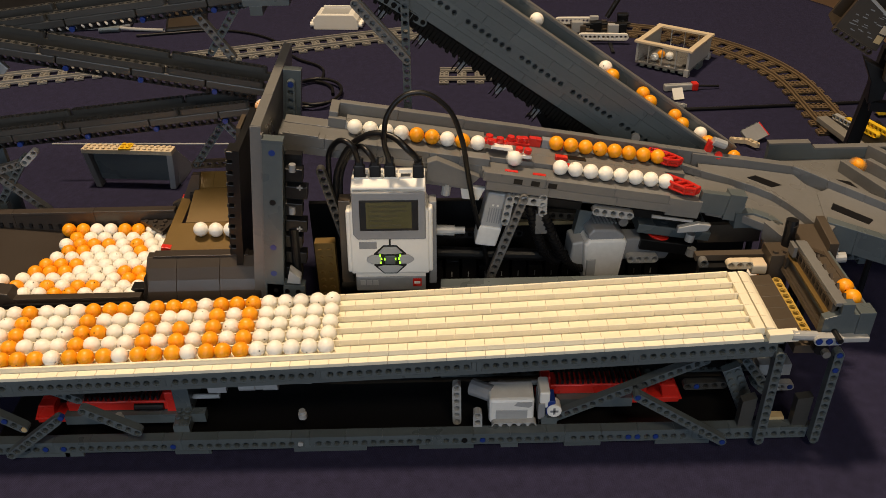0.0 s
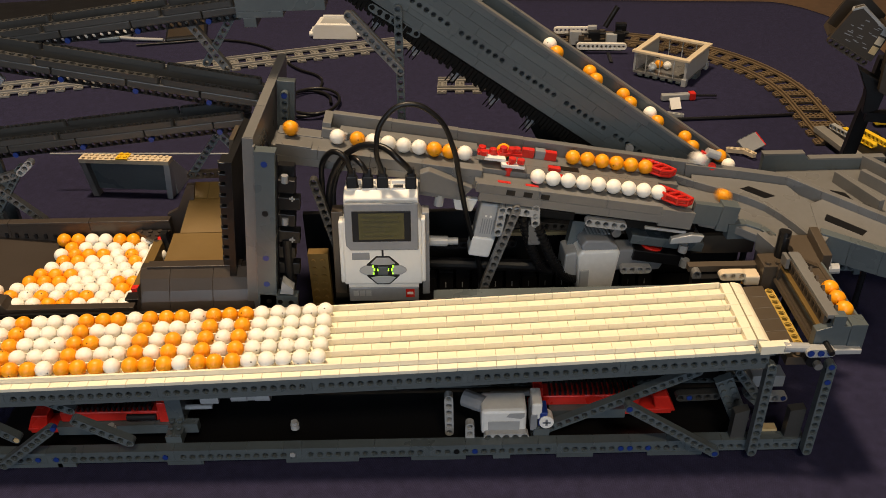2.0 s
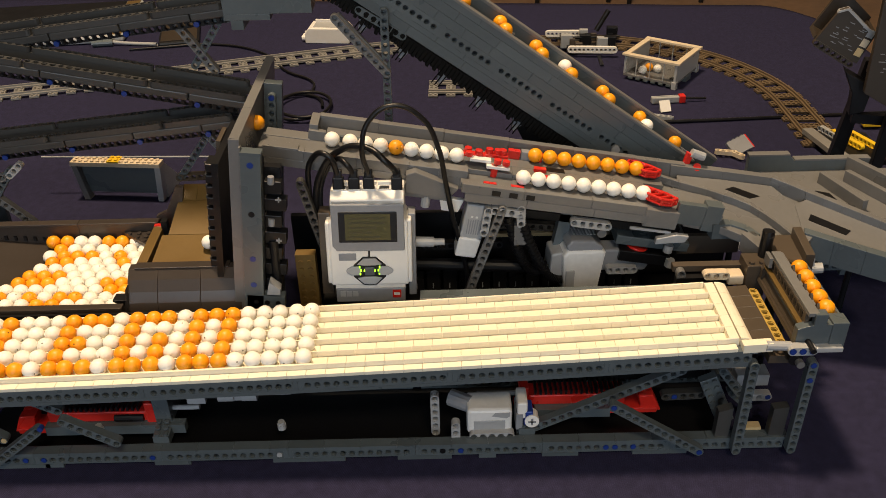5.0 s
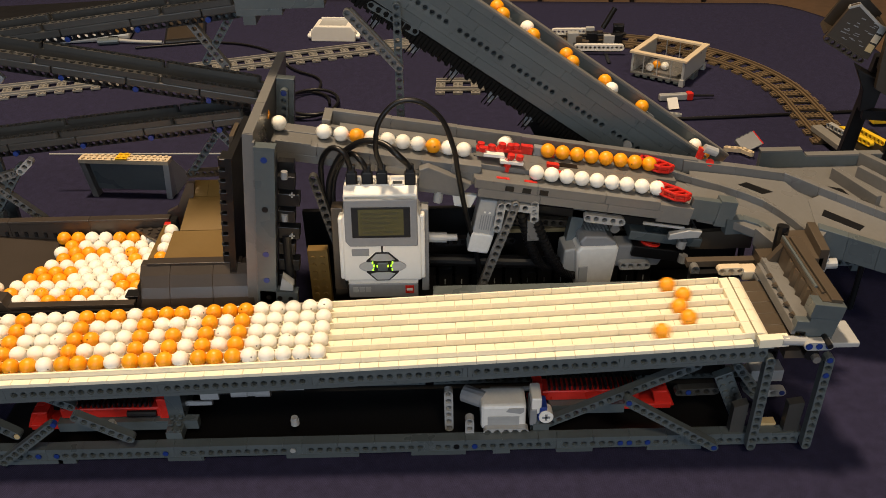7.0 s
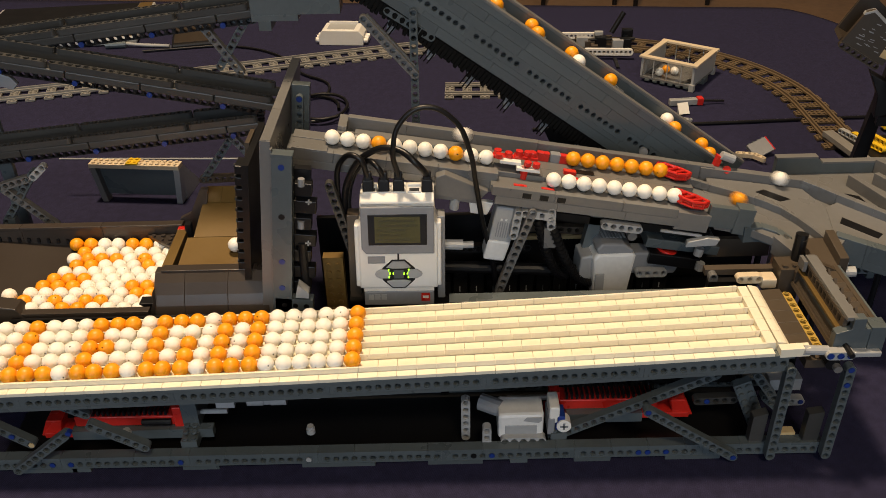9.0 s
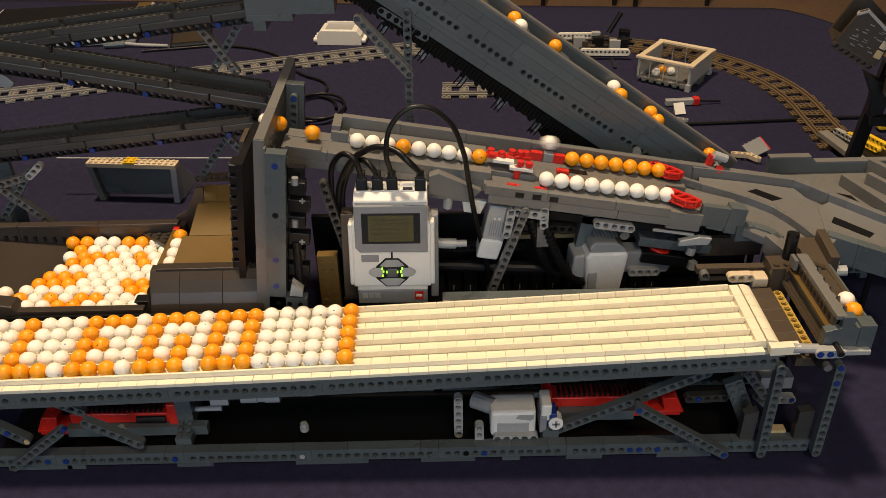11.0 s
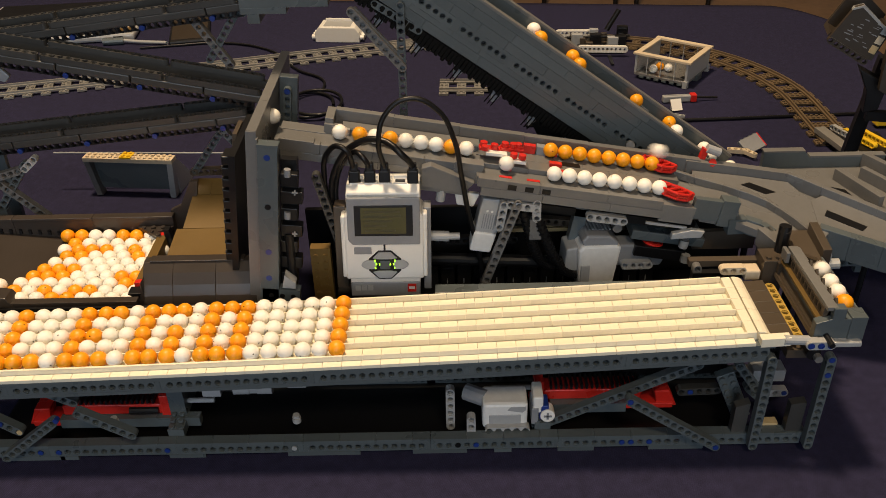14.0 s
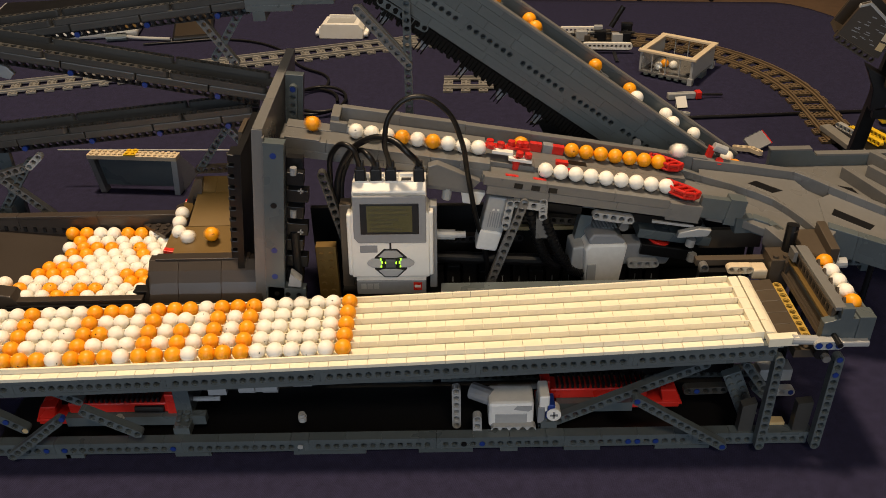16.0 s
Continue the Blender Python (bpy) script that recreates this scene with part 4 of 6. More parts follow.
slab("floor_plate", [(232, 152), (232, 220), (346, 220), (352, 192), (322, 160), (300, 132), (262, 150)], -8, 0)
slab("floor_plate", [(322, 160), (352, 192), (346, 220), (452, 166), (452, 122), (352, 150)], -8, 0)
slab("floor_plate", [(300, 132), (322, 160), (340, 148), (336, 104), (306, 104)], -8, -0.5)
guide("back_guide", [(232, 219), (285, 221), (337, 222), (352, 215), (368, 206), (384, 198), (400, 190), (416, 182), (432, 174), (452, 164)], 7, 0, 14)
guide("curved_guide", [(212, 209), (238, 201), (264, 195), (288, 187), (304, 179), (316, 167), (326, 154), (333, 142)], 4, 0, 7.5)
slab("plateau", [(236, 203), (264, 196), (288, 188), (304, 180), (316, 168), (326, 155), (334, 143), (346, 150), (352, 191), (337, 217), (285, 216), (238, 213)], 0.2, 6)
slab("plateau", [(346.2, 150.4), (372, 142), (400, 134), (452, 119), (452, 160), (432, 170), (400, 186), (368, 202), (352.2, 191)], 0.2, 6)
# thin black sheets on the flat plateau paint the shade of pits
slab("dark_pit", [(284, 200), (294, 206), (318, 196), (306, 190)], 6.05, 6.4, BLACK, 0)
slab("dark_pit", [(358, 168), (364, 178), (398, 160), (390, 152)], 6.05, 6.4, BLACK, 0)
guide("front_guide", [(258, 150), (277, 155), (292, 150), (300, 140)], 8, -14, 2, DARK)
slab("front_block", [(284, 140), (298, 146), (310, 122), (298, 118)], -16, 2)
guide("outer_guide", [(346, 146), (372, 138), (400, 130), (426, 123), (452, 115)], 9, -16, 10, DARK)
slab("corner_block", [(334, 136), (348, 150), (354, 142), (342, 128)], -12, 8)
part("chute_floor", prism(bmesh.new(), [(99, 133), (140, 138), (140, 128), (99, 122)], 308, 334, "x"), BROWN, jn)
part("chute_wall", prism(bmesh.new(), [(99, 142), (138, 148), (138, 132), (99, 120)], 330, 338, "x"), BROWN, jn, bevel=0.4)
part("chute_wall", prism(bmesh.new(), [(100, 139), (134, 144), (134, 132), (100, 120)], 303, 308, "x"), BROWN, jn, bevel=0.4)
for x, y in ((352, 160), (430, 200), (300, 200)):
    part("junction_post", rod(bmesh.new(), (x, y, 0), (x, y, zj(x, y) - 8), 3.2), BLACK, jn)
beam(jn, (352, 150, 96), (440, 150, 96), 12, DARK, name="under_rail")
part("white_stub", rod(bmesh.new(), (340, 118, 114), (356, 116, 116), 5), LIGHT, jn)

# platform beyond the junction
pf = empty("catch_platform", "grey brick-built catch platform with angled guides", "platform")
part("floor_plate", prism(bmesh.new(), [(352, 292), (545, 292), (545, 150), (440, 168), (380, 204)], 118, 126, "z"), GREY, pf)
part("back_wall", prism(bmesh.new(), [(338, 112), (338, 144), (382, 145), (388, 138), (470, 138), (470, 112)], 290, 298), DARK, pf, bevel=0.5)
part("top_tile", box(bmesh.new(), 337.5, 382, 289.5, 298.5, 144.6, 146.4), GREY, pf)
part("top_tile", box(bmesh.new(), 388, 470, 289.5, 298.5, 138, 140), GREY, pf)
part("side_wall", prism(bmesh.new(), [(444, 290), (452, 290), (500, 190), (492, 190)], 118, 142, "z"), GREY, pf, bevel=0.5)
part("angled_guide", prism(bmesh.new(), [(404, 262), (410, 264), (430, 200), (424, 198)], 126, 139, "z"), GREY, pf, bevel=0.5)
part("angled_guide", prism(bmesh.new(), [(432, 264), (438, 266), (474, 184), (468, 182)], 126, 139, "z"), GREY, pf, bevel=0.5)
# pit shade painted as a black sheet on the flat floor
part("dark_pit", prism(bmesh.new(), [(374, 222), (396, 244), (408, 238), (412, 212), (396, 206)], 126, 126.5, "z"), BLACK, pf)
for x in (345, 460, 520):
    part("platform_post", box(bmesh.new(), x, x + 8, 270, 278, 0, 118), DARK, pf)

# ---- ball elevator ----
EM = mm(0.3, 262, 304.9, 0, 35.3, 0)
el = empty("ball_elevator", "long dark grey sloping ball elevator with tiled walls", "elevator", at=EM)
rngw = random.Random(3)
for row, (w0, w1) in enumerate(((-21, -11.6), (-11.6, -6.2), (6.2, 15.5), (15.5, 25), (25, 31.5))):
    u = -330 + rngw.uniform(0, 30)
    while u < 318:
        n = rngw.choice((32, 48, 64, 64))
        a, b = u, min(u + n, 318 - (18 if w0 > 0 else 60 if row == 0 else 40))
        if b - a > 4:
            part("wall_brick", box(bmesh.new(), a + 0.12, b - 0.12, 0, 8, w0 + 0.08, w1 - 0.08), DARK, el)
        u += n
for k in range(-6, 5):
    u0 = 8 + 64.0 * k
    n = 7 if k < 4 else 2
    part("holed_brick", beam_mesh(n, DARK, 12.4, 8, True), DARK, el, at=mm(u0 + 8, 4, 0))
    part("wall_brick", box(bmesh.new(), u0 - 3.9, u0 + 3.9, 0, 8, -6.2, 6.2), DARK, el)
part("front_rim", box(bmesh.new(), -330, 306, -0.6, 8.6, 31.5, 34), GREY, el, bevel=0.4)
part("back_wall", box(bmesh.new(), -330, 352, 46, 54, -10, 36), DARK, el, bevel=0.3)
part("back_rim", box(bmesh.new(), -330, 352, 45.4, 54.6, 36, 39), GREY, el, bevel=0.4)
part("belt_bed", box(bmesh.new(), -330, 356, 8, 46, -4, 21), BLACK, el)
part("belt", box(bmesh.new(), -330, 356, 10, 44, 21, 23.4), BLACK, el)
for k in range(130):
    a, d = -330 + 4.15 * k, rngw.uniform(-1.6, 1.6)
    part("tread", box(bmesh.new(), a, a + 3.3, 1 + rngw.uniform(-0.8, 0.8), 40, -34.5 - (k % 2) * 1.8 + d, -22.5), CHAINB, el)
part("return_belt", box(bmesh.new(), -330, 208, 2.4, 38, -31, -21.4), CHAINB, el)
for k in range(9):
    part("tread_lug", prism(bmesh.new(), [(-62 + 46 * k, -34), (-57 + 46 * k, -46), (-53 + 46 * k, -46), (-50 + 46 * k, -34)], 6, 14), MIDGREY, el)
    for a in (-61, -57, -53):
        part("lug_spike", rod(bmesh.new(), (a + 46 * k, 4, -36), (a - 1 + 46 * k, 3, -49), 0.7, 6), CHAINB, el)
part("pulley", rod(bmesh.new(), (228, -3, -2), (228, 1, -2), 4.5), LIGHT, el)
part("dark_foot", prism(bmesh.new(), [(120, -38), (180, -70), (190, -30), (140, -24)], 20, 30), BLACK, el)
part("boot", prism(bmesh.new(), [(330, -30), (400, -30), (400, 14), (352, 20), (330, 20)], 10, 50), DARK, el)
bs = empty("elevator_stand", "dark holed beams carrying the ball elevator", "stand")
beam(bs, (-46, 258, 322), (-49, 258, 0), 40, DARK, name="upright", up=(1, 0, 0))
beam(bs, (-92, 252, 319), (-46, 252, 264), 10, GREY, name="brace", up=(1, 0, 0))
part("brace_plate", prism(bmesh.new(), [(-96, 319), (-88, 322), (-42, 268), (-46, 262)], 255, 259), GREY, bs)
beam(bs, (-70, 266, 322), (-30, 266, 296), 7, DARK, name="brace", up=(1, 0, 0))
part("upright_foot", box(bmesh.new(), -58, -40, 252, 268, 0, 6), DARK, bs)
# red stop at the elevator's foot
rs = empty("red_stop", "red and grey stop lever on the sorter wall", "lever", at=mm(252, 226, 166, 0, 9.6, 0))
part("red_arm", prism(bmesh.new(), [(-8, -10), (-2, -10), (0, 16), (-6, 18)], -4, 2), RED, rs, bevel=0.6)
part("clear_roller", rod(bmesh.new(), (-2, -2, 18), (12, -2, 15), 4.4), LIGHT, rs, bevel=0.4)
part("dark_block", prism(bmesh.new(), [(2, -12), (12, -12), (12, 6), (4, 6)], -6, 0), MIDGREY, rs, bevel=0.6)
part("red_stud", rod(bmesh.new(), (6, -5, 4), (6, -8, 6), 4), RED, rs)
# ---- ball ramps left of the tower ----


def ramp(p, q, rise, label):
    """A two-rail ball ramp from p to q (front rail), the rear rail 25 mm behind."""
    e = empty("ball_ramp", label, "ramp", "ball ramps")
    p, q = Vector(p), Vector(q)
    d = (q - p).normalized()
    length = (q - p).length
    for dy, dz in ((0, 0), (25, rise)):
        s, k = 0.0, 0
        while s < length - 10:
            n = min(15, int((length - s) / 8))
            if n < 2:
                break
            a = p + d * (s + 4) + Vector((0, dy, dz))
            beam(e, a, a + d * 50, n, RAMPG, name="rail", up=(0, -1, 0), w=6)
            s += n * 8 + 1
    ang = math.degrees(math.atan2(-d.z, d.x))
    m = mm(*p, 0, ang, 0)
    part("trough", box(bmesh.new(), 0, length, 2, 24, -12, -9), RAMPG, e, at=m)
    s, k = -30.0, 0
    while s < length:
        part("side_bar", box(bmesh.new(), max(s, 0) + 0.4, min(s + 72, length) - 0.4, -4.4, 2, -11, -3.2), RAMPG, e, bevel=1.2, at=m)
        pin(e, p + d * max(s + 6, 6) + Vector((0, -2, -15)), BLUE, r=2.9, out=1.2)
        s += 72
    n = int(length / 8) - 1
    part("lower_bar", beam_mesh(n, BLACK, 6, 6, True), BLACK, e, at=m @ mm(8, 2, -14.5))
    part("rear_bar", box(bmesh.new(), 0, length, 22, 29, -11 + rise, -3.2 + rise), RAMPG, e, at=m)
    return e


ramp((-640, 270, 322), (-186, 270, 233), 5.5, "dark grey double-rail ball ramp running to the tower")
ramp((-640, 270, 171), (-206, 270, 214), 3, "dark grey double-rail ball ramp rising to the tower")
ramp((-640, 300, 270), (-200, 300, 320), 3, "dark grey double-rail ball ramp above the others")
lb = empty("ramp_stand", "dark holed beams crossing below the ball ramps", "stand")
for x, y, z in ((-632, 283, 310), (-620, 283, 160), (-632, 312, 262)):
    part("outer_leg", box(bmesh.new(), x - 4, x + 4, y - 4, y + 4, 0, z), DARK, lb)
for a, b, n, m in (((-260, 306, 304), (-224, 306, 248), 9, GREY), ((-214, 308, 302), (-250, 308, 250), 8, DARK), ((-262, 310, 305), (-206, 310, 303), 8, DARK),
                   ((-282, 306, 130), (-246, 306, 178), 8, DARK), ((-246, 306, 178), (-226, 306, 152), 5, GREY), ((-285, 306, 128), (-222, 306, 130), 8, BROWN),
                   ((-482, 262, 146), (-436, 262, 98), 9, GREY), ((-446, 264, 162), (-490, 264, 104), 10, DARK), ((-500, 262, 142), (-446, 262, 158), 7, GREY), ((-446, 262, 158), (-430, 262, 172), 3, LIGHT)):
    beam(lb, a, b, n, m, name="cross_beam", up=(1, 0, 0) if abs(b[2] - a[2]) > abs(b[0] - a[0]) else (0, 0, 1))
part("stand_leg", box(bmesh.new(), -486, -478, 258, 266, 0, 110), DARK, lb)
lh = empty("brick_block", "stepped dark grey brick head above the ramps", "block", at=mm(14, 0, 12))
part("upper_course", box(bmesh.new(), -212, -128, 262, 290, 309, 330), DARK, lh, bevel=0.3)
part("middle_course", box(bmesh.new(), -212, -168, 262, 290, 303, 309), DARK, lh, bevel=0.3)
part("lower_course", box(bmesh.new(), -206, -194, 262, 290, 294, 303), DARK, lh, bevel=0.3)
part("head_tie", box(bmesh.new(), -212, -168, 290, 330, 309, 316), DARK, lh)
br = empty("white_bracket_left", "pale angled bracket beside the ramp", "bracket")
br.name = "pale_bracket"
part("arm", prism(bmesh.new(), [(-486, 262), (-460, 252), (-454, 244), (-460, 238), (-486, 246)], 300, 306), LIGHT, br, bevel=0.8)
part("foot", box(bmesh.new(), -500, -486, 300, 306, 0, 262), DARK, br)

# ---- ball hopper ----
hp = empty("ball_hopper", "wide grey brick-built ball hopper with sloping floor", "hopper")
for a, b in ((-660, -560), (-560, -460), (-460, -376), (-376, -292)):
    part("back_wall", box(bmesh.new(), a + 0.1, b - 0.1, 231, 238, 60, 112), HOPG, hp, bevel=0.3)
    part("back_rim", box(bmesh.new(), a + 0.1, b - 0.1, 229.5, 239, 112, 115), HOPG, hp, bevel=0.6)
part("floor_slope", prism(bmesh.new(), [(-660, 118), (-408, 91), (-288, 84), (-288, 78), (-660, 80)], 104, 231), HOPG, hp)
for k in range(16):
    part("floor_slot", box(bmesh.new(), -486 + 10 * k, -483 + 10 * k, 229.6, 231, 96 - 0.6 * k + 3, 101 - 0.6 * k + 3), BLACK, hp)
part("front_wall", box(bmesh.new(), -416, -294, 100, 107, 74, 98.5), HOPG, hp, bevel=0.6)
part("front_lip", box(bmesh.new(), -416, -294, 99.5, 107.5, 98.5, 100), HOPG, hp, bevel=0.4)
part("side_block", prism(bmesh.new(), [(-440, 70), (-412, 70), (-408, 96), (-414, 106), (-440, 110)], 99, 116), HOPG, hp, bevel=0.8)
prof = [(103, 78), (103, 88), (107, 100), (112, 109), (119, 118), (127, 125), (136, 125), (136, 78)]
for a, b in ((-290, -262), (-262, -222), (-222, -184)):
    part("curved_slope", prism(bmesh.new(), prof, a + 0.1, b - 0.1, "x"), HOPG, hp, bevel=0.3)
part("slope_rim", box(bmesh.new(), -284, -196, 126, 136.2, 125, 126.6), HOPG, hp, bevel=0.4)
part("curved_end", prism(bmesh.new(), [(-302, 78), (-302, 86), (-296, 91), (-291, 103), (-289, 116), (-288, 78)], 106, 136), HOPG, hp, bevel=0.4)
# solid black block in place of the shade inside an opening
part("mouth_shade", box(bmesh.new(), -306, -292, 112, 124, 92, 100), BLACK, hp, bevel=0.5)
part("roll_slope", prism(bmesh.new(), [(137, 115), (192, 122), (192, 112), (137, 96)], -276, -206, "x"), BROWNP, hp)
part("roll_slope", prism(bmesh.new(), [(193, 122), (242, 133), (242, 124), (193, 110)], -270, -206, "x"), BROWNP, hp)
for a, b in ((-268, -252), (-252, -238), (-238, -206)):
    part("top_tile", prism(bmesh.new(), [(243, 133), (262, 142), (262, 120), (243, 120)], a + 0.1, b - 0.1, "x"), BROWNP, hp)
# black block fills the well to stand for its shade
part("well_shade", box(bmesh.new(), -288, -200, 158, 232, 70, 88), BLACK, hp)
part("corner_plate", prism(bmesh.new(), [(-330, 229), (-292, 229), (-300, 205)], 100, 104, "z"), HOPG, hp)
for a, b in ((-322, 225), (-312, 225), (-302, 225), (-312, 218), (-303, 218), (-303, 211)):
    part("stud", rod(bmesh.new(), (a, b, 104), (a, b, 105.8), 2.5), HOPG, hp)
part("rear_wing", prism(bmesh.new(), [(-296, 60), (-280, 60), (-262, 150), (-270, 150), (-284, 122), (-296, 116)], 240, 246), HOPG, hp)
for k in range(4):
    part("tooth", box(bmesh.new(), -202, -194, 150 + 3 * k, 151.5 + 3 * k, 96, 108), BLACK, hp)
pd = empty("lifting_paddle", "grey lifting paddle with red ends in the hopper", "paddle")
part("board", box(bmesh.new(), -5, 5, -42, 42, -8, 6), BROWNP, pd, bevel=0.4)
part("red_end", box(bmesh.new(), -5.2, 5.2, 40, 46, -8, 6.3), RED, pd, bevel=0.4)
part("red_end", box(bmesh.new(), -5.2, 5.2, -46, -40, -8, 6.3), RED, pd, bevel=0.4)
part("arm", box(bmesh.new(), 4, 10, 36, 44, -50, 14), BLACK, pd)
part("arm", box(bmesh.new(), -3, 3, -52, -46, -40, 2), BLACK, pd)

# ---- white bridge behind ----
wb = empty("small_bridge", "pale grey brick bridge with a yellow tile", "bridge", at=mm(-430, 494, 0, 0, 0, -6))
part("top_plate", box(bmesh.new(), -62, 62, -8, 8, 51, 57), TANL, wb, bevel=0.3)
for i in range(15):
    for j in range(2):
        part("stud", rod(bmesh.new(), (-56 + 8 * i, -4 + 8 * j, 57), (-56 + 8 * i, -4 + 8 * j, 58.8), 2.5), TANL, wb)
part("yellow_tile", box(bmesh.new(), -10, 6, -8.2, 8.2, 57, 59.6), YELLOW, wb, bevel=0.3)
for i in range(2):
    for j in range(2):
        part("yellow_stud", rod(bmesh.new(), (-6 + 8 * i, -4 + 8 * j, 59.6), (-6 + 8 * i, -4 + 8 * j, 61.2), 2.5), YELLOW, wb)
part("side_leg", prism(bmesh.new(), [(-62, 51), (-54, 51), (-46, 0), (-54, 0)], -7, 6), GREY, wb, bevel=0.3)
part("side_leg", prism(bmesh.new(), [(62, 51), (54, 51), (50, 0), (58, 0)], -7, 6), LIGHT, wb, bevel=0.3)
part("side_panel", prism(bmesh.new(), [(6.2, 51), (12, 51), (62, 0), (6.2, 0)], 53, 60, "x"), LIGHT, wb, bevel=0.3)
part("side_panel", prism(bmesh.new(), [(6.2, 51), (12, 51), (62, 0), (6.2, 0)], -60, -53, "x"), GREY, wb, bevel=0.3)
part("back_panel", box(bmesh.new(), -52, 52, 2, 6, 8, 51), DARK, wb)
part("thin_rod", rod(bmesh.new(), (-110, 9, 55), (150, 30, 52), 1.2), LIGHT, wb)

# ---- train track ----


def track(name, pts, label, mat, tie=30):
    """Two rails and their sleepers along a list of centre points."""
    e = empty(name, label, "track", "train tracks")
    rails = {}
    for off in (-20, 20):
        bm = bmesh.new()
        prev = None
        for i, (x, y) in enumerate(pts):
            a, b = pts[max(i - 1, 0)], pts[min(i + 1, len(pts) - 1)]
            d = Vector((b[0] - a[0], b[1] - a[1])).normalized()
            n = Vector((-d.y, d.x))
            ring = []
            for o, z in ((-4, 3), (-4, 6), (-1.5, 6.5), (-1.5, 9.5), (1.5, 9.5), (1.5, 6.5), (4, 6), (4, 3)):
                ring.append(bm.verts.new((x + n.x * (off + o), y + n.y * (off + o), z)))
            if prev:
                for k in range(8):
                    bm.faces.new((prev[k], prev[(k + 1) % 8], ring[(k + 1) % 8], ring[k]))
            else:
                bm.faces.new(ring)
            prev = ring
        bm.faces.new(prev)
        part("rail", bm, mat, e)
    acc, nxt = 0.0, 8.0
    tie_me = None
    for (x0, y0), (x1, y1) in zip(pts, pts[1:]):
        seg = math.hypot(x1 - x0, y1 - y0)
        while nxt < acc + seg:
            s = (nxt - acc) / seg
            ang = math.degrees(math.atan2(y1 - y0, x1 - x0))
            if tie_me is None:
                bm = box(bmesh.new(), -8, 8, -32, 32, 0, 3.2)
                for i in (-4, 4):
                    for j in (-28, -12, -4, 4, 12, 28):
                        rod(bm, (i, j, 3.2), (i, j, 5), 2.4, 8)
                tie_me = mesh_of("sleeper", bm, mat)
            part("sleeper", tie_me, mat, e, at=mm(x0 + (x1 - x0) * s, y0 + (y1 - y0) * s, 0, 0, 0, ang))
            nxt += tie
        acc += seg
    return e


arc = [(572, 600), (573, 680)] + [(250 + 324 * math.cos(radians(a)), 755 + 324 * math.sin(radians(a))) for a in range(0, 100, 6)] + [(120, 1080)]
track("train_track", arc, "curved grey toy train track on the cloth", BROWNT)
track("train_track", [(-800, 868), (-600, 918), (-400, 977), (-200, 1036), (-32, 1082)], "straight grey toy train track behind the tower", TRACKG)
track("train_track", [(-14, 855), (126, 850)], "short grey toy train track piece on cloth", TRACKG)

# ---- loose things on the cloth ----
wg = empty("clear_wagon", "clear-sided wagon with a cream rim", "wagon", at=mm(395, 901, 0, 0, 0, -36))
RX, RY = 48, 50
part("base", box(bmesh.new(), -RX, RX, -RY, RY, 6, 10), GREY, wg, bevel=0.5)
part("grey_end", box(bmesh.new(), RX - 4, RX, -RY, RY, 10, 42), LIGHT, wg)
part("grey_end", box(bmesh.new(), -RX, -RX + 4, -RY, RY, 10, 42), LIGHT, wg)
for y in (-RY, RY - 2):
    ob = part("clear_side", box(bmesh.new(), -RX + 4, RX - 4, y, y + 2, 10, 42), GLASS, wg, "clear plastic side")
    ob.visible_shadow = False
for s in (-1, 1):
    part("rim", box(bmesh.new(), -RX - 4, RX + 4, s * (RY - 3) - 5, s * (RY - 3) + 5, 42, 46), TANL, wg, bevel=0.5)
    part("rim", box(bmesh.new(), s * (RX - 2) - 5, s * (RX - 2) + 5, -RY + 8, RY - 8, 42, 45.6), TANL, wg, bevel=0.5)
    for x in (-34, 34):
        part("wheel", rod(bmesh.new(), (x, s * 26, 6), (x, s * 34, 6), 6, 16), BLACK, wg)
    part("buffer", box(bmesh.new(), s * RX - 4, s * RX + 4, -10, 10, 0.5, 10), DARK, wg)
    # thin pale strips paint the glints of the clear sides
    for x in (-25, 0, 25):
        part("glint_post", box(bmesh.new(), x - 0.6, x + 0.6, s * RY - 1.2, s * RY + 1.2, 10, 42), LIGHT, wg)
    for k in range(6):
        part("tooth", box(bmesh.new(), -38 + 14 * k, -30 + 14 * k, s * RY - 2, s * RY + 2, 3, 6), DARK, wg)
part("corner_leg", box(bmesh.new(), RX - 6, RX + 2, -RY - 3, -RY + 6, 0, 12), LIGHT, wg)
part("corner_leg", box(bmesh.new(), RX - 6, RX + 2, RY - 6, RY + 3, 0, 12), LIGHT, wg)

cs = empty("open_chassis", "white holed beams and black gears of a chassis", "chassis", at=mm(268, 1040, 0, 0, 0, -3))
beam(cs, (-52, 52, 14), (60, 52, 14), 9, WHITE, name="white_beam", h=12)
beam(cs, (-16, -38, 14), (76, -42, 14), 11, WHITE, name="white_beam", h=12)
rr = random.Random(11)
for k in range(16):
    x, y, s = rr.uniform(-30, 70), rr.uniform(-28, 44), rr.uniform(5, 11)
    part("gear_block", box(bmesh.new(), x - s, x + s, y - s * 0.6, y + s * 0.6, 6, 14 + rr.uniform(2, 22)), (BLACK, BLACK, BROWN, LIGHT)[k % 4], cs, bevel=0.8)
part("axle", rod(bmesh.new(), (-40, 6, 20), (80, 12, 22), 2.6), BLACK, cs)
part("lever", rod(bmesh.new(), (36, 20, 30), (58, 30, 66), 5), BLACK, cs)
part("strap", box(bmesh.new(), 34, 40, -90, -40, 1, 3), BLACK, cs)
part("chassis_foot", box(bmesh.new(), -20, 66, -26, 40, 0, 7), BLACK, cs)

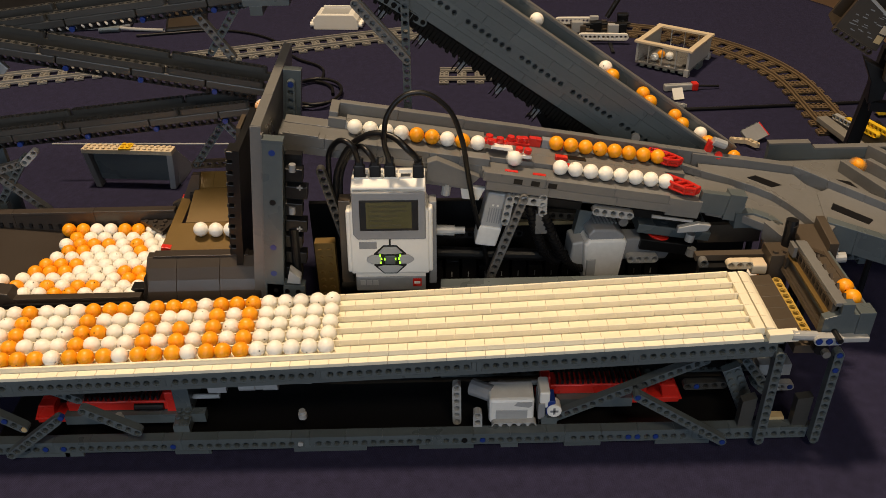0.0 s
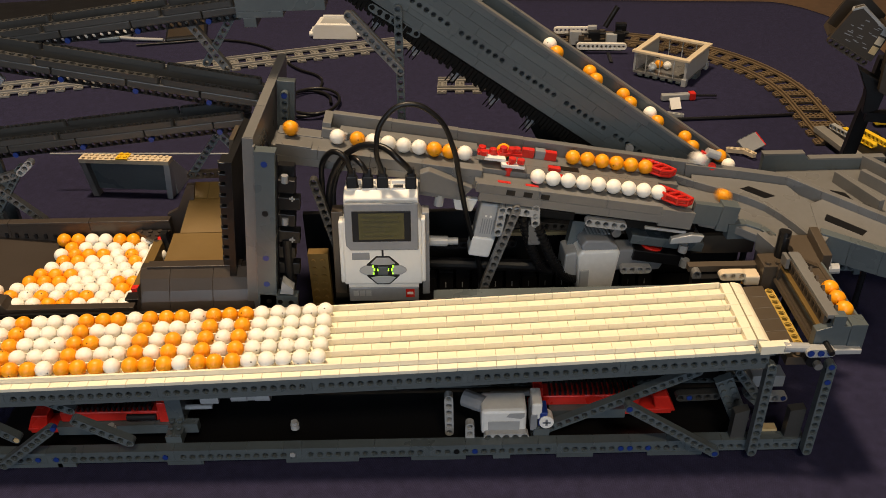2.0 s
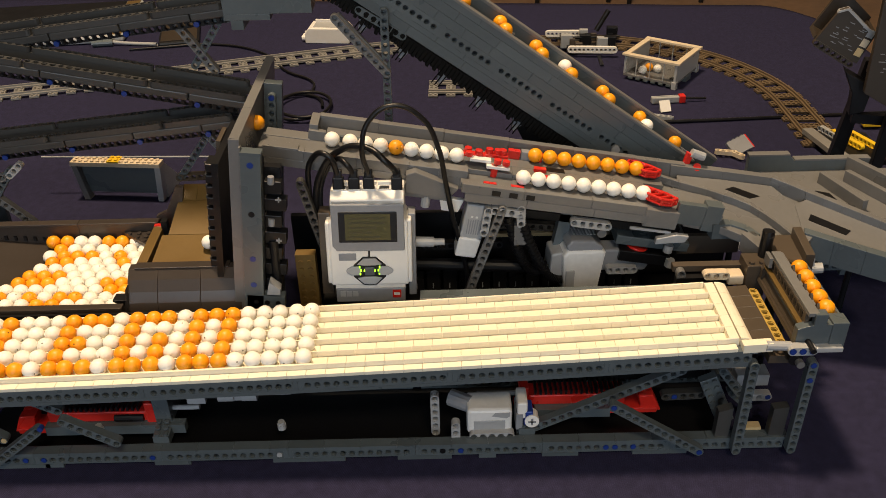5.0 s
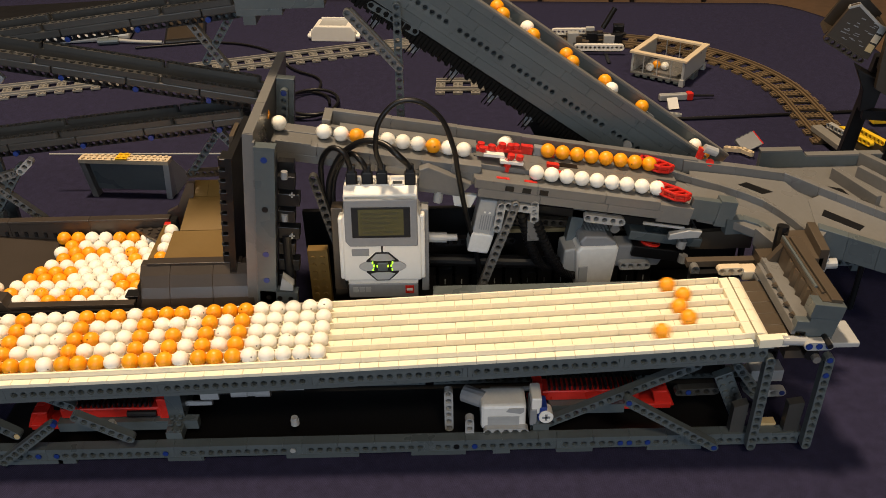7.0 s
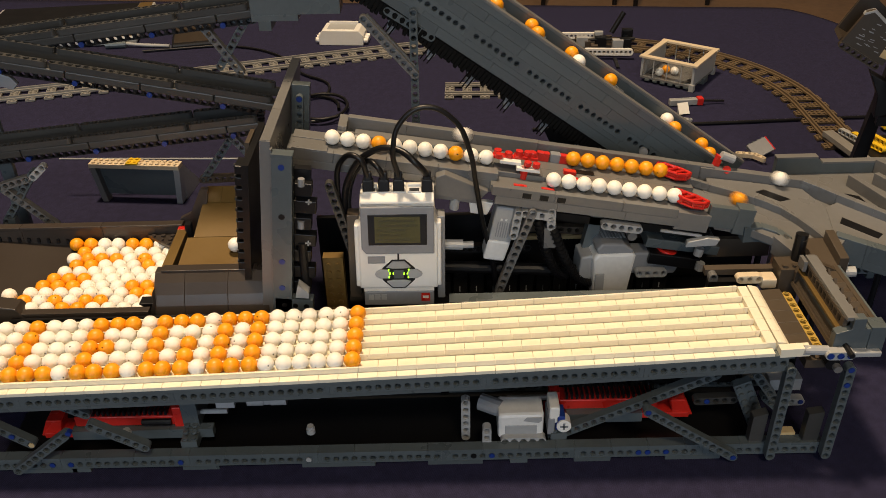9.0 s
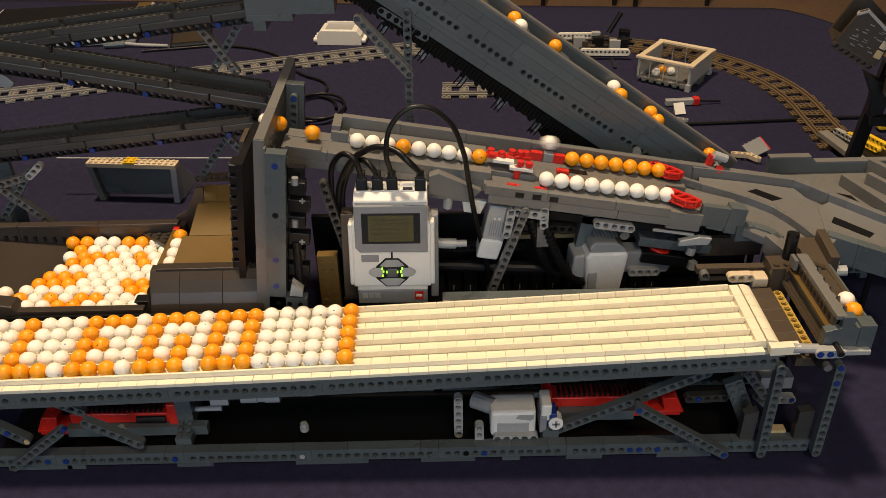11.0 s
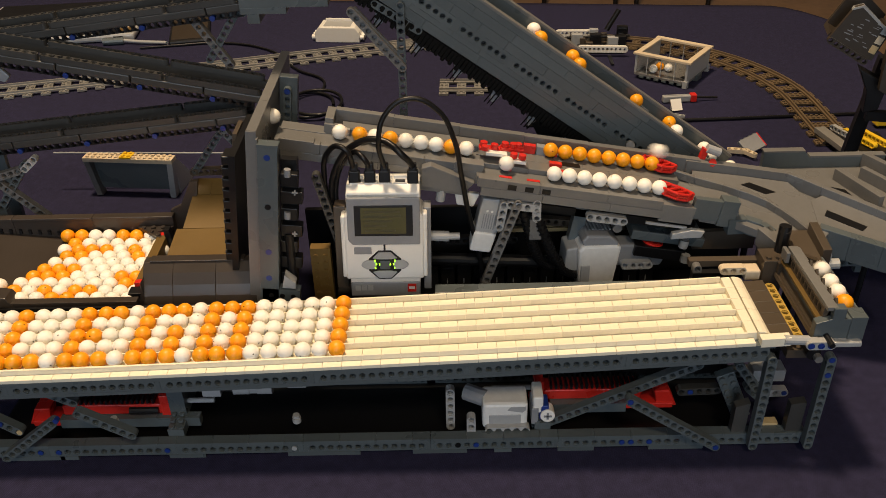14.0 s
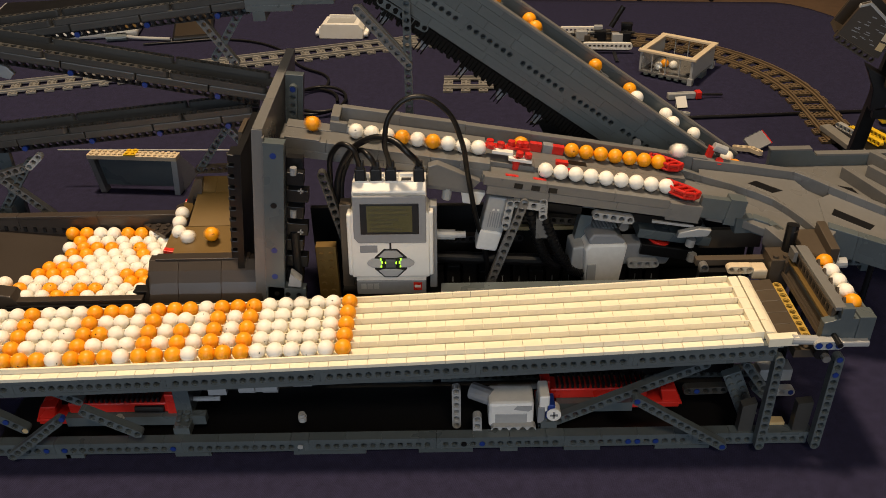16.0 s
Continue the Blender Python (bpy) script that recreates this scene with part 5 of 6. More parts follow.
sdv = empty("screwdriver", "grey screwdriver with a red collar on cloth", "screwdriver", at=mm(352, 776, 6, 0, 0, 4))
part("handle", box(bmesh.new(), 0, 46, -5, 5, -5.5, 5), LIGHT, sdv, bevel=1.5)
part("groove", box(bmesh.new(), 2, 44, -1, 1, 4.6, 5.3), MIDGREY, sdv)
part("collar", box(bmesh.new(), 46, 56, -6.5, 6.5, -6, 6.5), RED, sdv, bevel=1.5)
part("shaft", rod(bmesh.new(), (56, 0, 0), (92, 0, -2), 1.8), BLACK, sdv)
cd = empty("paper_card", "small white folded card leaning on cloth", "card", at=mm(368, 738, 1, -38, 0, 12))
part("card_face", box(bmesh.new(), -9, 9, -1, 0, 0, 19), WHITE, cd)
part("card_back", prism(bmesh.new(), [(0.1, 0), (0.1, 18), (10, 6)], -7, 7, "x"), LIGHT, cd)
sb = empty("small_beam", "short grey holed beam lying on cloth", "beam", "loose beams")
beam(sb, (338, 716, 4), (378, 700, 4), 5, LIGHT, name="holed_bar", up=(0, -1, 0))
sg = empty("wedge_brick", "grey wedge panel with a red edge", "panel", at=mm(440, 592, 8, 32, -10, 28))
part("panel", box(bmesh.new(), -17, 17, -12, 12, 0, 5), MIDGREY, sg, bevel=0.5)
part("red_edge", box(bmesh.new(), 17, 18.6, -12, 12, -1, 5), RED, sg)
for k in range(4):
    part("notch", box(bmesh.new(), -14 + 8 * k, -10 + 8 * k, 12, 13.4, 0, 5), DARK, sg)
arcb = empty("bent_beam", "pale bent holed beam lying on the cloth", "beam", "loose beams")
for a, b, n in (((406, 581, 6), (427, 576, 6), 4), ((427, 576, 6), (438, 561, 6), 3), ((438, 561, 6), (438, 539, 6), 3)):
    beam(arcb, a, b, n, TANL, name="bar", up=(0, -1, 0), w=6)
yb = empty("coupling_beams", "yellow and grey beams at the track end", "beam", "loose beams")
part("flat_tile", prism(bmesh.new(), [(546, 632), (562, 635), (580, 540), (563, 538)], 8, 16, "z"), TRACKG, yb, bevel=0.6)
beam(yb, (588, 622, 14), (616, 548, 14), 8, YELLOW, name="yellow_beam", up=(0, 0, 1))
beam(yb, (612, 628, 12), (636, 560, 12), 8, YELLOW, name="yellow_beam", up=(0, 0, 1))
beam(yb, (578, 640, 12), (596, 590, 12), 6, LIGHT, name="grey_beam", up=(0, 0, 1))
part("red_bush", rod(bmesh.new(), (650, 570, 8), (650, 570, 24), 6), RED, yb)
part("grey_box", box(bmesh.new(), 655, 690, 540, 575, 0, 20), LIGHT, yb, bevel=1)
part("yellow_hook", box(bmesh.new(), 650, 690, 655, 672, 4, 18), YELLOW, yb, bevel=2)
part("support", box(bmesh.new(), 560, 640, 540, 630, 0, 8), BLACK, yb)
bt = empty("battery_box", "white battery box lying on the dark cloth", "box", at=mm(-212, 1130, 0, 0, 0, -6))
part("body", prism(bmesh.new(), [(-44, 0), (44, 0), (44, 20), (36, 30), (-36, 30), (-44, 20)], -24, 26), WHITE, bt, bevel=1.5)
part("inner_well", box(bmesh.new(), -28, 26, -16, 18, 29.6, 30.6), LIGHT, bt)
part("well_edge", box(bmesh.new(), -30, 28, 18, 22, 28, 35), WHITE, bt, bevel=0.6)
for y in (-14, 0, 14):
    part("lug", rod(bmesh.new(), (44, y, 8), (52, y, 8), 5), WHITE, bt)
    part("lug", rod(bmesh.new(), (-52, y, 8), (-44, y, 8), 5), WHITE, bt)
tb = empty("tablet", "dark tablet computer with a silver edge", "tablet", at=mm(-625, 1140, 0, 0, 0, 6))
part("case", box(bmesh.new(), -330, 0, 0, 245, 1, 16), LIGHT, tb, "silver metal edge", bevel=5)
part("glass", box(bmesh.new(), -322, -34, 8, 238, 16, 16.8), BLACK, tb)
part("brown_margin", box(bmesh.new(), -33, -5, 8, 238, 16, 16.8), BROWNP, tb)
for k in range(5):
    part("margin_mark", box(bmesh.new(), -24, -16, 40 + 36 * k, 46 + 36 * k, 16.8, 17.1), TANL, tb)
part("port", box(bmesh.new(), -40, -22, -1, 2, 5, 12), BLACK, tb)
part("plug", rod(bmesh.new(), (-58, -14, 7), (-18, -14, 7), 7), DARK, tb)
ph = empty("phone", "flat dark brown phone lying on dark cloth", "phone", at=mm(-533, 1230, 0, 0, 0, 12))
part("case", box(bmesh.new(), -40, 40, -122, 122, 0.5, 10), BLACK, ph, bevel=4)
part("glass", box(bmesh.new(), -35, 35, -114, 114, 10, 10.6), LOADER, ph)
cable("cable", [(-642, 1126, 7), (-610, 1122, 5), (-570, 1118, 4), (-552, 1112, 5)], 3.4, "pale cable from the tablet plug", LIGHT)
cable("cable", [(-600, 1090, 3), (-540, 1100, 3), (-440, 1110, 3), (-340, 1060, 3), (-270, 950, 3), (-220, 900, 3), (-215, 840, 3)], 2.2, "thin black cable trailing over the cloth")
loop = [(-236 + 46 * math.cos(a * 0.55) + 1.2 * a, 785 + 55 * math.sin(a * 0.55), 3 + 0.35 * a) for a in range(22)]
cable("cable", loop, 2.6, "coiled black cable lying on dark cloth")
# dark loader at the table's edge
ld = empty("dark_loader", "dark brick-built loader on a black stand", "loader", at=mm(490, 462, 14, 0, 0, -14))
LM = mm(2, 0, 206, 0, 20, 0) @ Matrix.Scale(0.8, 4)
part("scoop_front", prism(bmesh.new(), [(-40, -18), (26, -26), (30, 22), (-22, 42), (-32, 34)], -30, -22), LOADER, ld, bevel=0.5, at=LM)
part("scoop_back", prism(bmesh.new(), [(-40, -18), (26, -26), (30, 30), (-22, 50), (-32, 42)], 26, 34), LOADER, ld, bevel=0.5, at=LM)
part("scoop_floor", prism(bmesh.new(), [(-42, -18), (28, -27), (28, -22), (-40, -12)], -22, 26), LOADER, ld, at=LM)
part("scoop_side", box(bmesh.new(), 26, 32, -30, 34, -26, 24), LOADER, ld, at=LM)
for k in range(3):
    part("edge_tile", box(bmesh.new(), 20, 30, -30.6, -29.8, 14 - 15 * k, 26 - 15 * k), (LIGHT, TANL, TAN)[k], ld, at=LM)
rl = random.Random(4)
for k in range(22):
    u, w = rl.uniform(-26, 14), rl.uniform(-16, 26)
    part("scratch", box(bmesh.new(), u, u + rl.uniform(3, 9), -30.3, -29.9, w, w + rl.uniform(0.6, 1.6)), MIDGREY, ld, at=LM)
part("scoop_rim", prism(bmesh.new(), [(-33, 33), (-22, 42), (30, 22), (30, 18), (-22, 38), (-33, 29)], -31, -21), LIGHT, ld, at=LM)
beam(ld, (-31, -22, 200), (16, -22, 174), 7, LOADER, name="lower_bar")
part("tall_board", prism(bmesh.new(), [(30, 150), (64, 132), (86, 330), (24, 330)], -46, -36), LOADER, ld, bevel=0.5)
part("tall_board", prism(bmesh.new(), [(44, 150), (110, 132), (130, 330), (48, 330)], 20, 30), LOADER, ld, bevel=0.5)
part("board_edge", prism(bmesh.new(), [(64, 132), (70, 132), (93, 330), (86, 330)], -48, -35), LIGHT, ld, bevel=0.4)
for k in range(12):
    u, w = rl.uniform(36, 62), rl.uniform(170, 280)
    part("scratch", box(bmesh.new(), u, u + rl.uniform(3, 10), -46.5, -45.9, w, w + rl.uniform(0.6, 1.6)), MIDGREY, ld)
part("black_arm", prism(bmesh.new(), [(8, 168), (44, 150), (40, 118), (24, 112), (22, 140)], -26, -6), BLACK, ld, bevel=1)
part("black_post", prism(bmesh.new(), [(24, -14), (42, -14), (58, 160), (44, 160)], 40, 56), BLACK, ld, bevel=1)
part("black_post", prism(bmesh.new(), [(58, -14), (70, -14), (80, 150), (66, 160)], -40, -26), BLACK, ld, bevel=1)
part("stand_base", box(bmesh.new(), 10, 140, -50, 66, -14, 2), BLACK, ld)
part("stand_brace", box(bmesh.new(), 30, 140, -20, -10, 100, 112), BLACK, ld)
# chair legs beyond the table
for x, y in ((687, 3767), (1145, 3729)):
    e = empty("chair", "dark chair standing behind the table", "chair", "chairs behind", at=mm(x, y, -740))
    part("seat", box(bmesh.new(), -200, 200, 0, 400, 430, 460), BLACK, e, bevel=8)
    part("backrest", box(bmesh.new(), -200, 200, 380, 410, 520, 850), BLACK, e, bevel=8)
    for a in (-180, 180):
        for b in (20, 390):
            part("leg", rod(bmesh.new(), (a, b, 0), (a, b, 440), 12), BLACK, e)
# ---- balls ----
# tray columns from the right: five white, then block letters of three columns
COLS = ["wwwww"] * 5 + ["ooooo", "owwwo", "ooooo", "wwwww", "ooowo", "owwwo", "ooooo", "wwwww", "owwwo", "owowo", "ooooo", "wwwww", "owwww", "owwww", "ooooo", "wwwww", "wwwww", "wwwww"]
for c, col in enumerate(COLS):
    x = -113.5 - 14.27 * c
    for r in range(5):
        ball(col[r], x + 0.5 * math.sin(3 * c + r), 12 + 16 * r, tray_z(x) + 17.5, "balls on the tray")

HOPPER = [(-408, "wwoowwww"), (-419, "owowoowwww"), (-417.8, "wwwwwwwoo"), (-410.7, "ooowwwooo"), (-404, "ooowwwwww"), (-398, "wwwwwwww"),
          (-390.9, "oowwwowo"), (-397.8, "wooowoww"), (-390.8, "owwwwww"), (-402.2, "oowwoow")]
for r, (x0, row) in enumerate(HOPPER):
    for k, c in enumerate(row):
        x = x0 + 14.35 * k
        if x > -296:
            continue
        ball(c, x + rng.uniform(-0.3, 0.3), 114 + 12.1 * r, 94.6 - 0.024 * (x + 400) + (3 if r == 9 else 0), "balls in the hopper")
for r, (x, y, c) in enumerate(((-432, 118, "w"), (-421, 113, "w"), (-434, 131, "w"), (-430, 128, "o"))):
    if r < 3:
        ball(c, x, y, 97 + r, "balls in the hopper")
for x, y, c in ((-14, -10, "w"), (0, 2, "o"), (13, -6, "w")):
    m = mm(395 - 22, 901 - 8, 17.4) @ mm(x, y, 0)
    ball(c, *(m.translation * 1000), "balls in the wagon")


def sorter_point(u, v, w):
    return tuple((SM @ (Vector((u, v, w)) * MM)) * 1000)


def motions():
    # camera clip times in seconds, places in millimetres
    end = 16.0

    def key(ob, rows):
        rows = sorted(rows, key=lambda r: r[0])
        out = [rows[0]]
        for r in rows[1:]:
            if r[0] - out[-1][0] >= 0.034:
                out.append(r)
        if out[0][0] > 0:
            out.insert(0, (0.0, out[0][1]))
        if out[-1][0] < end:
            out.append((end, out[-1][1]))
        turn = ob.matrix_basis.to_3x3().to_4x4()
        walk(ob, [(t, Matrix.Translation(Vector(p) * MM) @ turn) for t, p in out if t <= end + 2])

    # --- tipping bucket
    def tip(angle):
        return mm(*BUCKET_AT, 0, angle, 0)
    walk(bu, [(0, tip(0)), (6.05, tip(0)), (6.3, tip(-28)), (6.4, tip(-48)), (6.5, tip(-66)), (6.6, tip(-78)), (6.8, tip(-82)), (7.2, tip(-82)), (7.4, tip(-80)),
              (7.6, tip(-66)), (7.8, tip(-30)), (7.98, tip(0)), (end, tip(0))])

    def bucket_place(i):
        return (317.5 - 0.6 * i, 21.5 + 13.9 * i, 141 + 0.6 * i)

    def tipped(i, angle):
        p = Vector(bucket_place(i)) - Vector(BUCKET_AT)
        a = radians(angle)
        return (BUCKET_AT[0] + p.x * math.cos(a) + p.z * math.sin(a), p.y, BUCKET_AT[2] - p.x * math.sin(a) + p.z * math.cos(a))

    chute = [(238, 196), (262, 182), (286, 170), (306, 156), (319, 140), (324, 122)]

    def out_path(t0, start, way, rest):
        """From a lane's gate down the chute into the bucket."""
        rows = [(t0, start), (t0 + 0.12, sorter_point(322, 2, -4))]
        t = t0 + 0.12
        for x, y in way:
            t += 0.072
            rows.append((t, (x, y, zj(x, y) + 7.2)))
        rows.append((t + 0.1, (319, 100, 143.5)))
        rows.append((t + 0.22, rest))
        return rows

    # --- queues in the sorter
    lanes = {"o": (20, 0.8), "w": (-20, -4.3)}

    def slot(colour, k):
        v, w = lanes[colour]
        return sorter_point(294 - 14.4 * k, v, w)

    def entry(k):
        return sorter_point(116 - 14.35 * k, 0, 0)
    rows = {}
    lane = {"o": [], "w": []}
    for c in "ow":
        for k in range(8):
            b = ball(c, *slot(c, k), "balls in the sorter")
            rows[b] = [(0.0, slot(c, k))]
            lane[c].append(b)
    late = ball("w", *sorter_point(150, -16, -3), "balls in the sorter")
    rows[late] = [(0.0, sorter_point(150, -16, -3)), (0.3, slot("w", 8))]
    lane["w"].append(late)
    queue = []
    for k, c in enumerate("wowoowwww"):
        b = ball(c, *entry(k), "balls in the sorter")
        b["hue"] = c
        rows[b] = [(0.0, entry(k))]
        queue.append(b)
    left = {"o": (0.1, 1.75, 3.3, 8.75, 14.95), "w": (10.2, 11.68, 13.25)}
    room = {"o": 8, "w": 9}
    feeds = (0.8, 1.8, 2.8, 3.35, 3.85, 5.8, 6.8, 9.15, 10.3, 11.1, 11.8, 12.8, 13.8, 14.8, 15.7)
    arrivals = ((1.0, "o"), (1.9, "w"), (2.9, "w"), (4.2, "w"), (4.8, "w"), (5.4, "o"), (6.0, "w"), (6.6, "w"), (8.2, "w"), (11.1, "o"), (11.8, "w"),
                (12.3, "o"), (13.9, "w"), (14.4, "w"), (14.9, "w"), (16.1, "o"))

    def spill(t, lead):
        """From the queue's rear along the back rim, over the junction and out."""
        out = [(t + (u - 100) / 500.0, sorter_point(u, v, w)) for u, v, w in ((110, 26, 8.5), (200, 30, 10.5), (300, 30, 10.5)) if u > lead]
        out += [(t + a, (x, y, zj(x, y) + h)) for a, x, y, h in ((0.47, 247, 224, 17), (0.65, 335, 209, 13.6), (0.85, 388, 180, 13.4), (1.05, 450, 145, 13.4))]
        return out + [(t + 1.2, (505, 118, 112)), (t + 1.6, (560 + 15 * (len(spilled) % 6), 110 + 15 * (len(spilled) // 6), 7.2))]

    spilled = []

    def lifted_in(t):
        """Up the tower and out onto the entry floor, where the ball rolls in at time t."""
        inside, shaft = (-200, 225, 50), (-186, 230, 228)
        up = [(0.0, inside), (t - 1.7, inside), (t - 0.8, shaft), (t - 0.5, sorter_point(-78, 4, 8))] if t > 1.75 else [(0.0, shaft)]
        return up + [(max(t - 0.32, 0.08), sorter_point(-66, 2, 3)), (max(t - 0.12, 0.12), sorter_point(-46, 2, 1)), (t, sorter_point(-22, 0, 0))]

    events = sorted([(t, 0, c) for c in left for t in left[c]] + [(t, 1, "") for t in feeds] + [(t, 2, c) for t, c in arrivals])
    first, second = [], []
    for i, c in enumerate("oo"):
        b = ball(c, *bucket_place(i), "balls in the bucket")
        rows[b] = [(0.0, bucket_place(i))]
        first.append(b)
    for t, what, c in events:
        if what == 0:
            b = lane[c].pop(0)
            start = slot(c, 0)
            rows[b].append((t, start))
            group = first if t < 6 else second
            rows[b] += out_path(t, start, chute, bucket_place(len(group)))[1:]
            group.append(b)
            for k, o in enumerate(lane[c]):
                rows[o].append((t + 0.12, slot(c, k + 1)))
                rows[o].append((t + 0.34, slot(c, k)))
        elif what == 1:
            b = queue.pop(0)
            c = b["hue"]
            v, w = lanes[c]
            s = 1 if c == "o" else -1
            k = len(lane[c])
            rows[b] += [(t, entry(0)), (t + 0.08, sorter_point(132, 5 * s, 0))]
            if k < room[c]:
                rows[b] += [(t + 0.2, sorter_point(148, 15 * s, w * 0.6)), (t + 0.38, sorter_point(166, v, w)), (t + 0.6, slot(c, k))]
                lane[c].append(b)
            else:
                rows[b] += [(t + 0.2, sorter_point(150, 16, 4))] + spill(t + 0.18, 150)
                spilled.append(b)
            for k, o in enumerate(queue):
                rows[o].append((t + 0.06, entry(k + 1)))
                rows[o].append((t + 0.3, entry(k)))
        else:
            n = ball(c, *sorter_point(-62, 2, 2), "balls in the sorter")
            n["hue"] = c
            rows[n] = lifted_in(t) + [(t + 0.3, entry(len(queue)))]
            queue.append(n)
    # balls that find the queue full run past it
    for t, c in ((1.53, "w"), (2.5, "o"), (3.4, "o"), (7.6, "w"), (7.85, "o"), (8.4, "w"), (9.0, "w"), (10.85, "w"), (11.75, "o"), (13.6, "w"), (15.58, "w")):
        b = ball(c, *sorter_point(-62, 2, 2), "balls in the sorter")
        b["label"] = "small %s plastic ball running past the queue" % ("white" if c == "w" else "orange")
        rows[b] = lifted_in(t - 0.36) + [(t - 0.12, sorter_point(40, 20, 7))] + spill(t, 60)
        spilled.append(b)
    # balls that come over the catch platform from behind
    for t, c in ((-0.45, "o"), (2.63, "w"), (3.75, "o"), (7.75, "o"), (11.75, "o"), (12.4, "w"), (13.4, "o"), (14.6, "w")):
        b = ball(c, 352, 276, 134, "balls in the bucket")
        b["label"] = "small %s plastic ball on the catch platform" % ("white" if c == "w" else "orange")
        back = (400, 280 - t, 60)
        r = [(0.0, back), (t - 0.6, back), (t - 0.3, (352, 284, 134))] if t > 0.65 else [(0.0, (424, 262, 133.2))]
        steps = ((0.0, 354, 276), (0.1, 362, 265), (0.25, 385, 272), (0.38, 418, 258), (0.55, 440, 222), (0.68, 482, 172), (0.9, 560, 70))
        rows[b] = [x for x in r + [(t + a, (x, y, 133.2 if a < 0.8 else 7.2)) for a, x, y in steps if t + a > 0] if x[0] >= 0]
    # the tipped five run down the tray
    stop = -113.5 + 14.27
    runs = ((233, 170, 93, -55), (237, 196, 142, 30, -44), (236, 192, 130, 0), (236, 199, 140, 36, -33), (229, 189, 131, 22, -48))
    halt = (7.64, 7.92, 7.76, 7.95, 7.9)
    for i, b in enumerate(first):
        y = 12 + 16 * i
        rows[b] += [(6.05, bucket_place(i)), (6.3, tipped(i, -28)), (6.4, (293, bucket_place(i)[1], 151)), (6.5, (277, bucket_place(i)[1] * 0.5 + y * 0.5, 144)), (6.6, (266, y, tray_z(266) + 22)), (6.7, (248, y, tray_z(248) + 23.4))]
        for t, x in zip((6.82, 7.0, 7.2, 7.5, 7.7), runs[i]):
            rows[b].append((t, (x, y, tray_z(x) + 17.5)))
        rows[b] += [(halt[i], (stop, y, tray_z(stop) + 17.5)), (end, (stop, y, tray_z(stop) + 17.5))]
    for b, r in rows.items():
        key(b, r)
        if "hue" in b:
            del b["hue"]
    # --- gates and switch twitch as balls leave

    def twitch(ob, base, times, angle):
        out = [(0.0, base)]
        for t in times:
            out += [(t - 0.06, base), (t + 0.06, base @ pose(0, 0, 0, 0, 0, angle)), (t + 0.22, base)]
        out.append((end, base))
        walk(ob, [r for r in out if r[0] >= 0])
    twitch(gate1, gate1.matrix_basis.copy(), [t for t in left["o"] if t > 0.5], 16)
    twitch(gate2, gate2.matrix_basis.copy(), left["w"], -16)
    twitch(rp, rp.matrix_basis.copy(), feeds, 24)

    # --- elevator: pairs of balls and cleats ride up
    speed = 32.0
    loads = ((-150, "o"), (-60, "wo"), (79, "w"), (168, "wo"), (219, "oo"), (264, "oo"), (301, "wo"), (351, "oo"), (402, "ow"), (453, "o"), (530, "wo"), (580, "oo"),
             (665, "o"), (711, "ow"), (761, "ww"), (801, "w"), (850, "wo"))
    n = top = 0
    for u0, pair in loads:
        for j, c in enumerate(pair):
            v = 36 - 14 * j
            du = 6.0 * j

            def on(u):
                return tuple((EM @ (Vector((u, v, 31)) * MM)) * 1000)
            wait = (292 + 16 * (n % 5), 236 + 16 * ((n // 5) % 3), 12 + 15 * (n // 15))
            foot = (312, 292, 98)
            t_in = (u0 + du - 352) / speed
            b = ball(c, *(on(u0 + du) if t_in <= 0 else wait), "balls on the belt")
            if t_in <= 0:
                # those that reach the belt's top end wait there in a row
                stop = -322 + 14.6 * top
                t_top = (u0 + du - stop) / speed
                if t_top < end:
                    top += 1
                    r = [(0.0, on(u0 + du)), (t_top, on(stop)), (end, on(stop))]
                else:
                    r = [(0.0, on(u0 + du)), (end, on(u0 + du - speed * end))]
            else:
                n += 1
                r = [(0.0, wait), (t_in - 0.9, wait), (t_in - 0.3, foot), (t_in, on(352)), (max(end, t_in + 0.1), on(352 - speed * max(end - t_in, 0.1)))]
                if t_in - 0.9 < 0:
                    r = [(0.0, foot)] + r[3:]
            key_linear(b, r)
    for u0, pair in loads:
        u0 += 11
        if u0 < 200:
            continue
        c = empty("belt_cleat", "clear grey cleat on the elevator belt", "cleat", "belt cleats", at=EM @ mm(u0, 0, 0))
        part("bar", box(bmesh.new(), -1, 1, 12, 42, 23, 29), MIDGREY, c)
        part("finger", box(bmesh.new(), -1, 9, 38, 40, 27, 29), MIDGREY, c)
        out_u = u0 - speed * end
        key_pose(c, [(0.0, EM @ mm(u0, 0, 0)), (end, EM @ mm(out_u, 0, 0))])

    # --- hopper paddle and the five balls that it lifts each time
    low, high = mm(-298, 170, 98, 0, -4, 1), mm(-281, 201, 114, 4, 8, 0)
    r = []
    t = 0.0
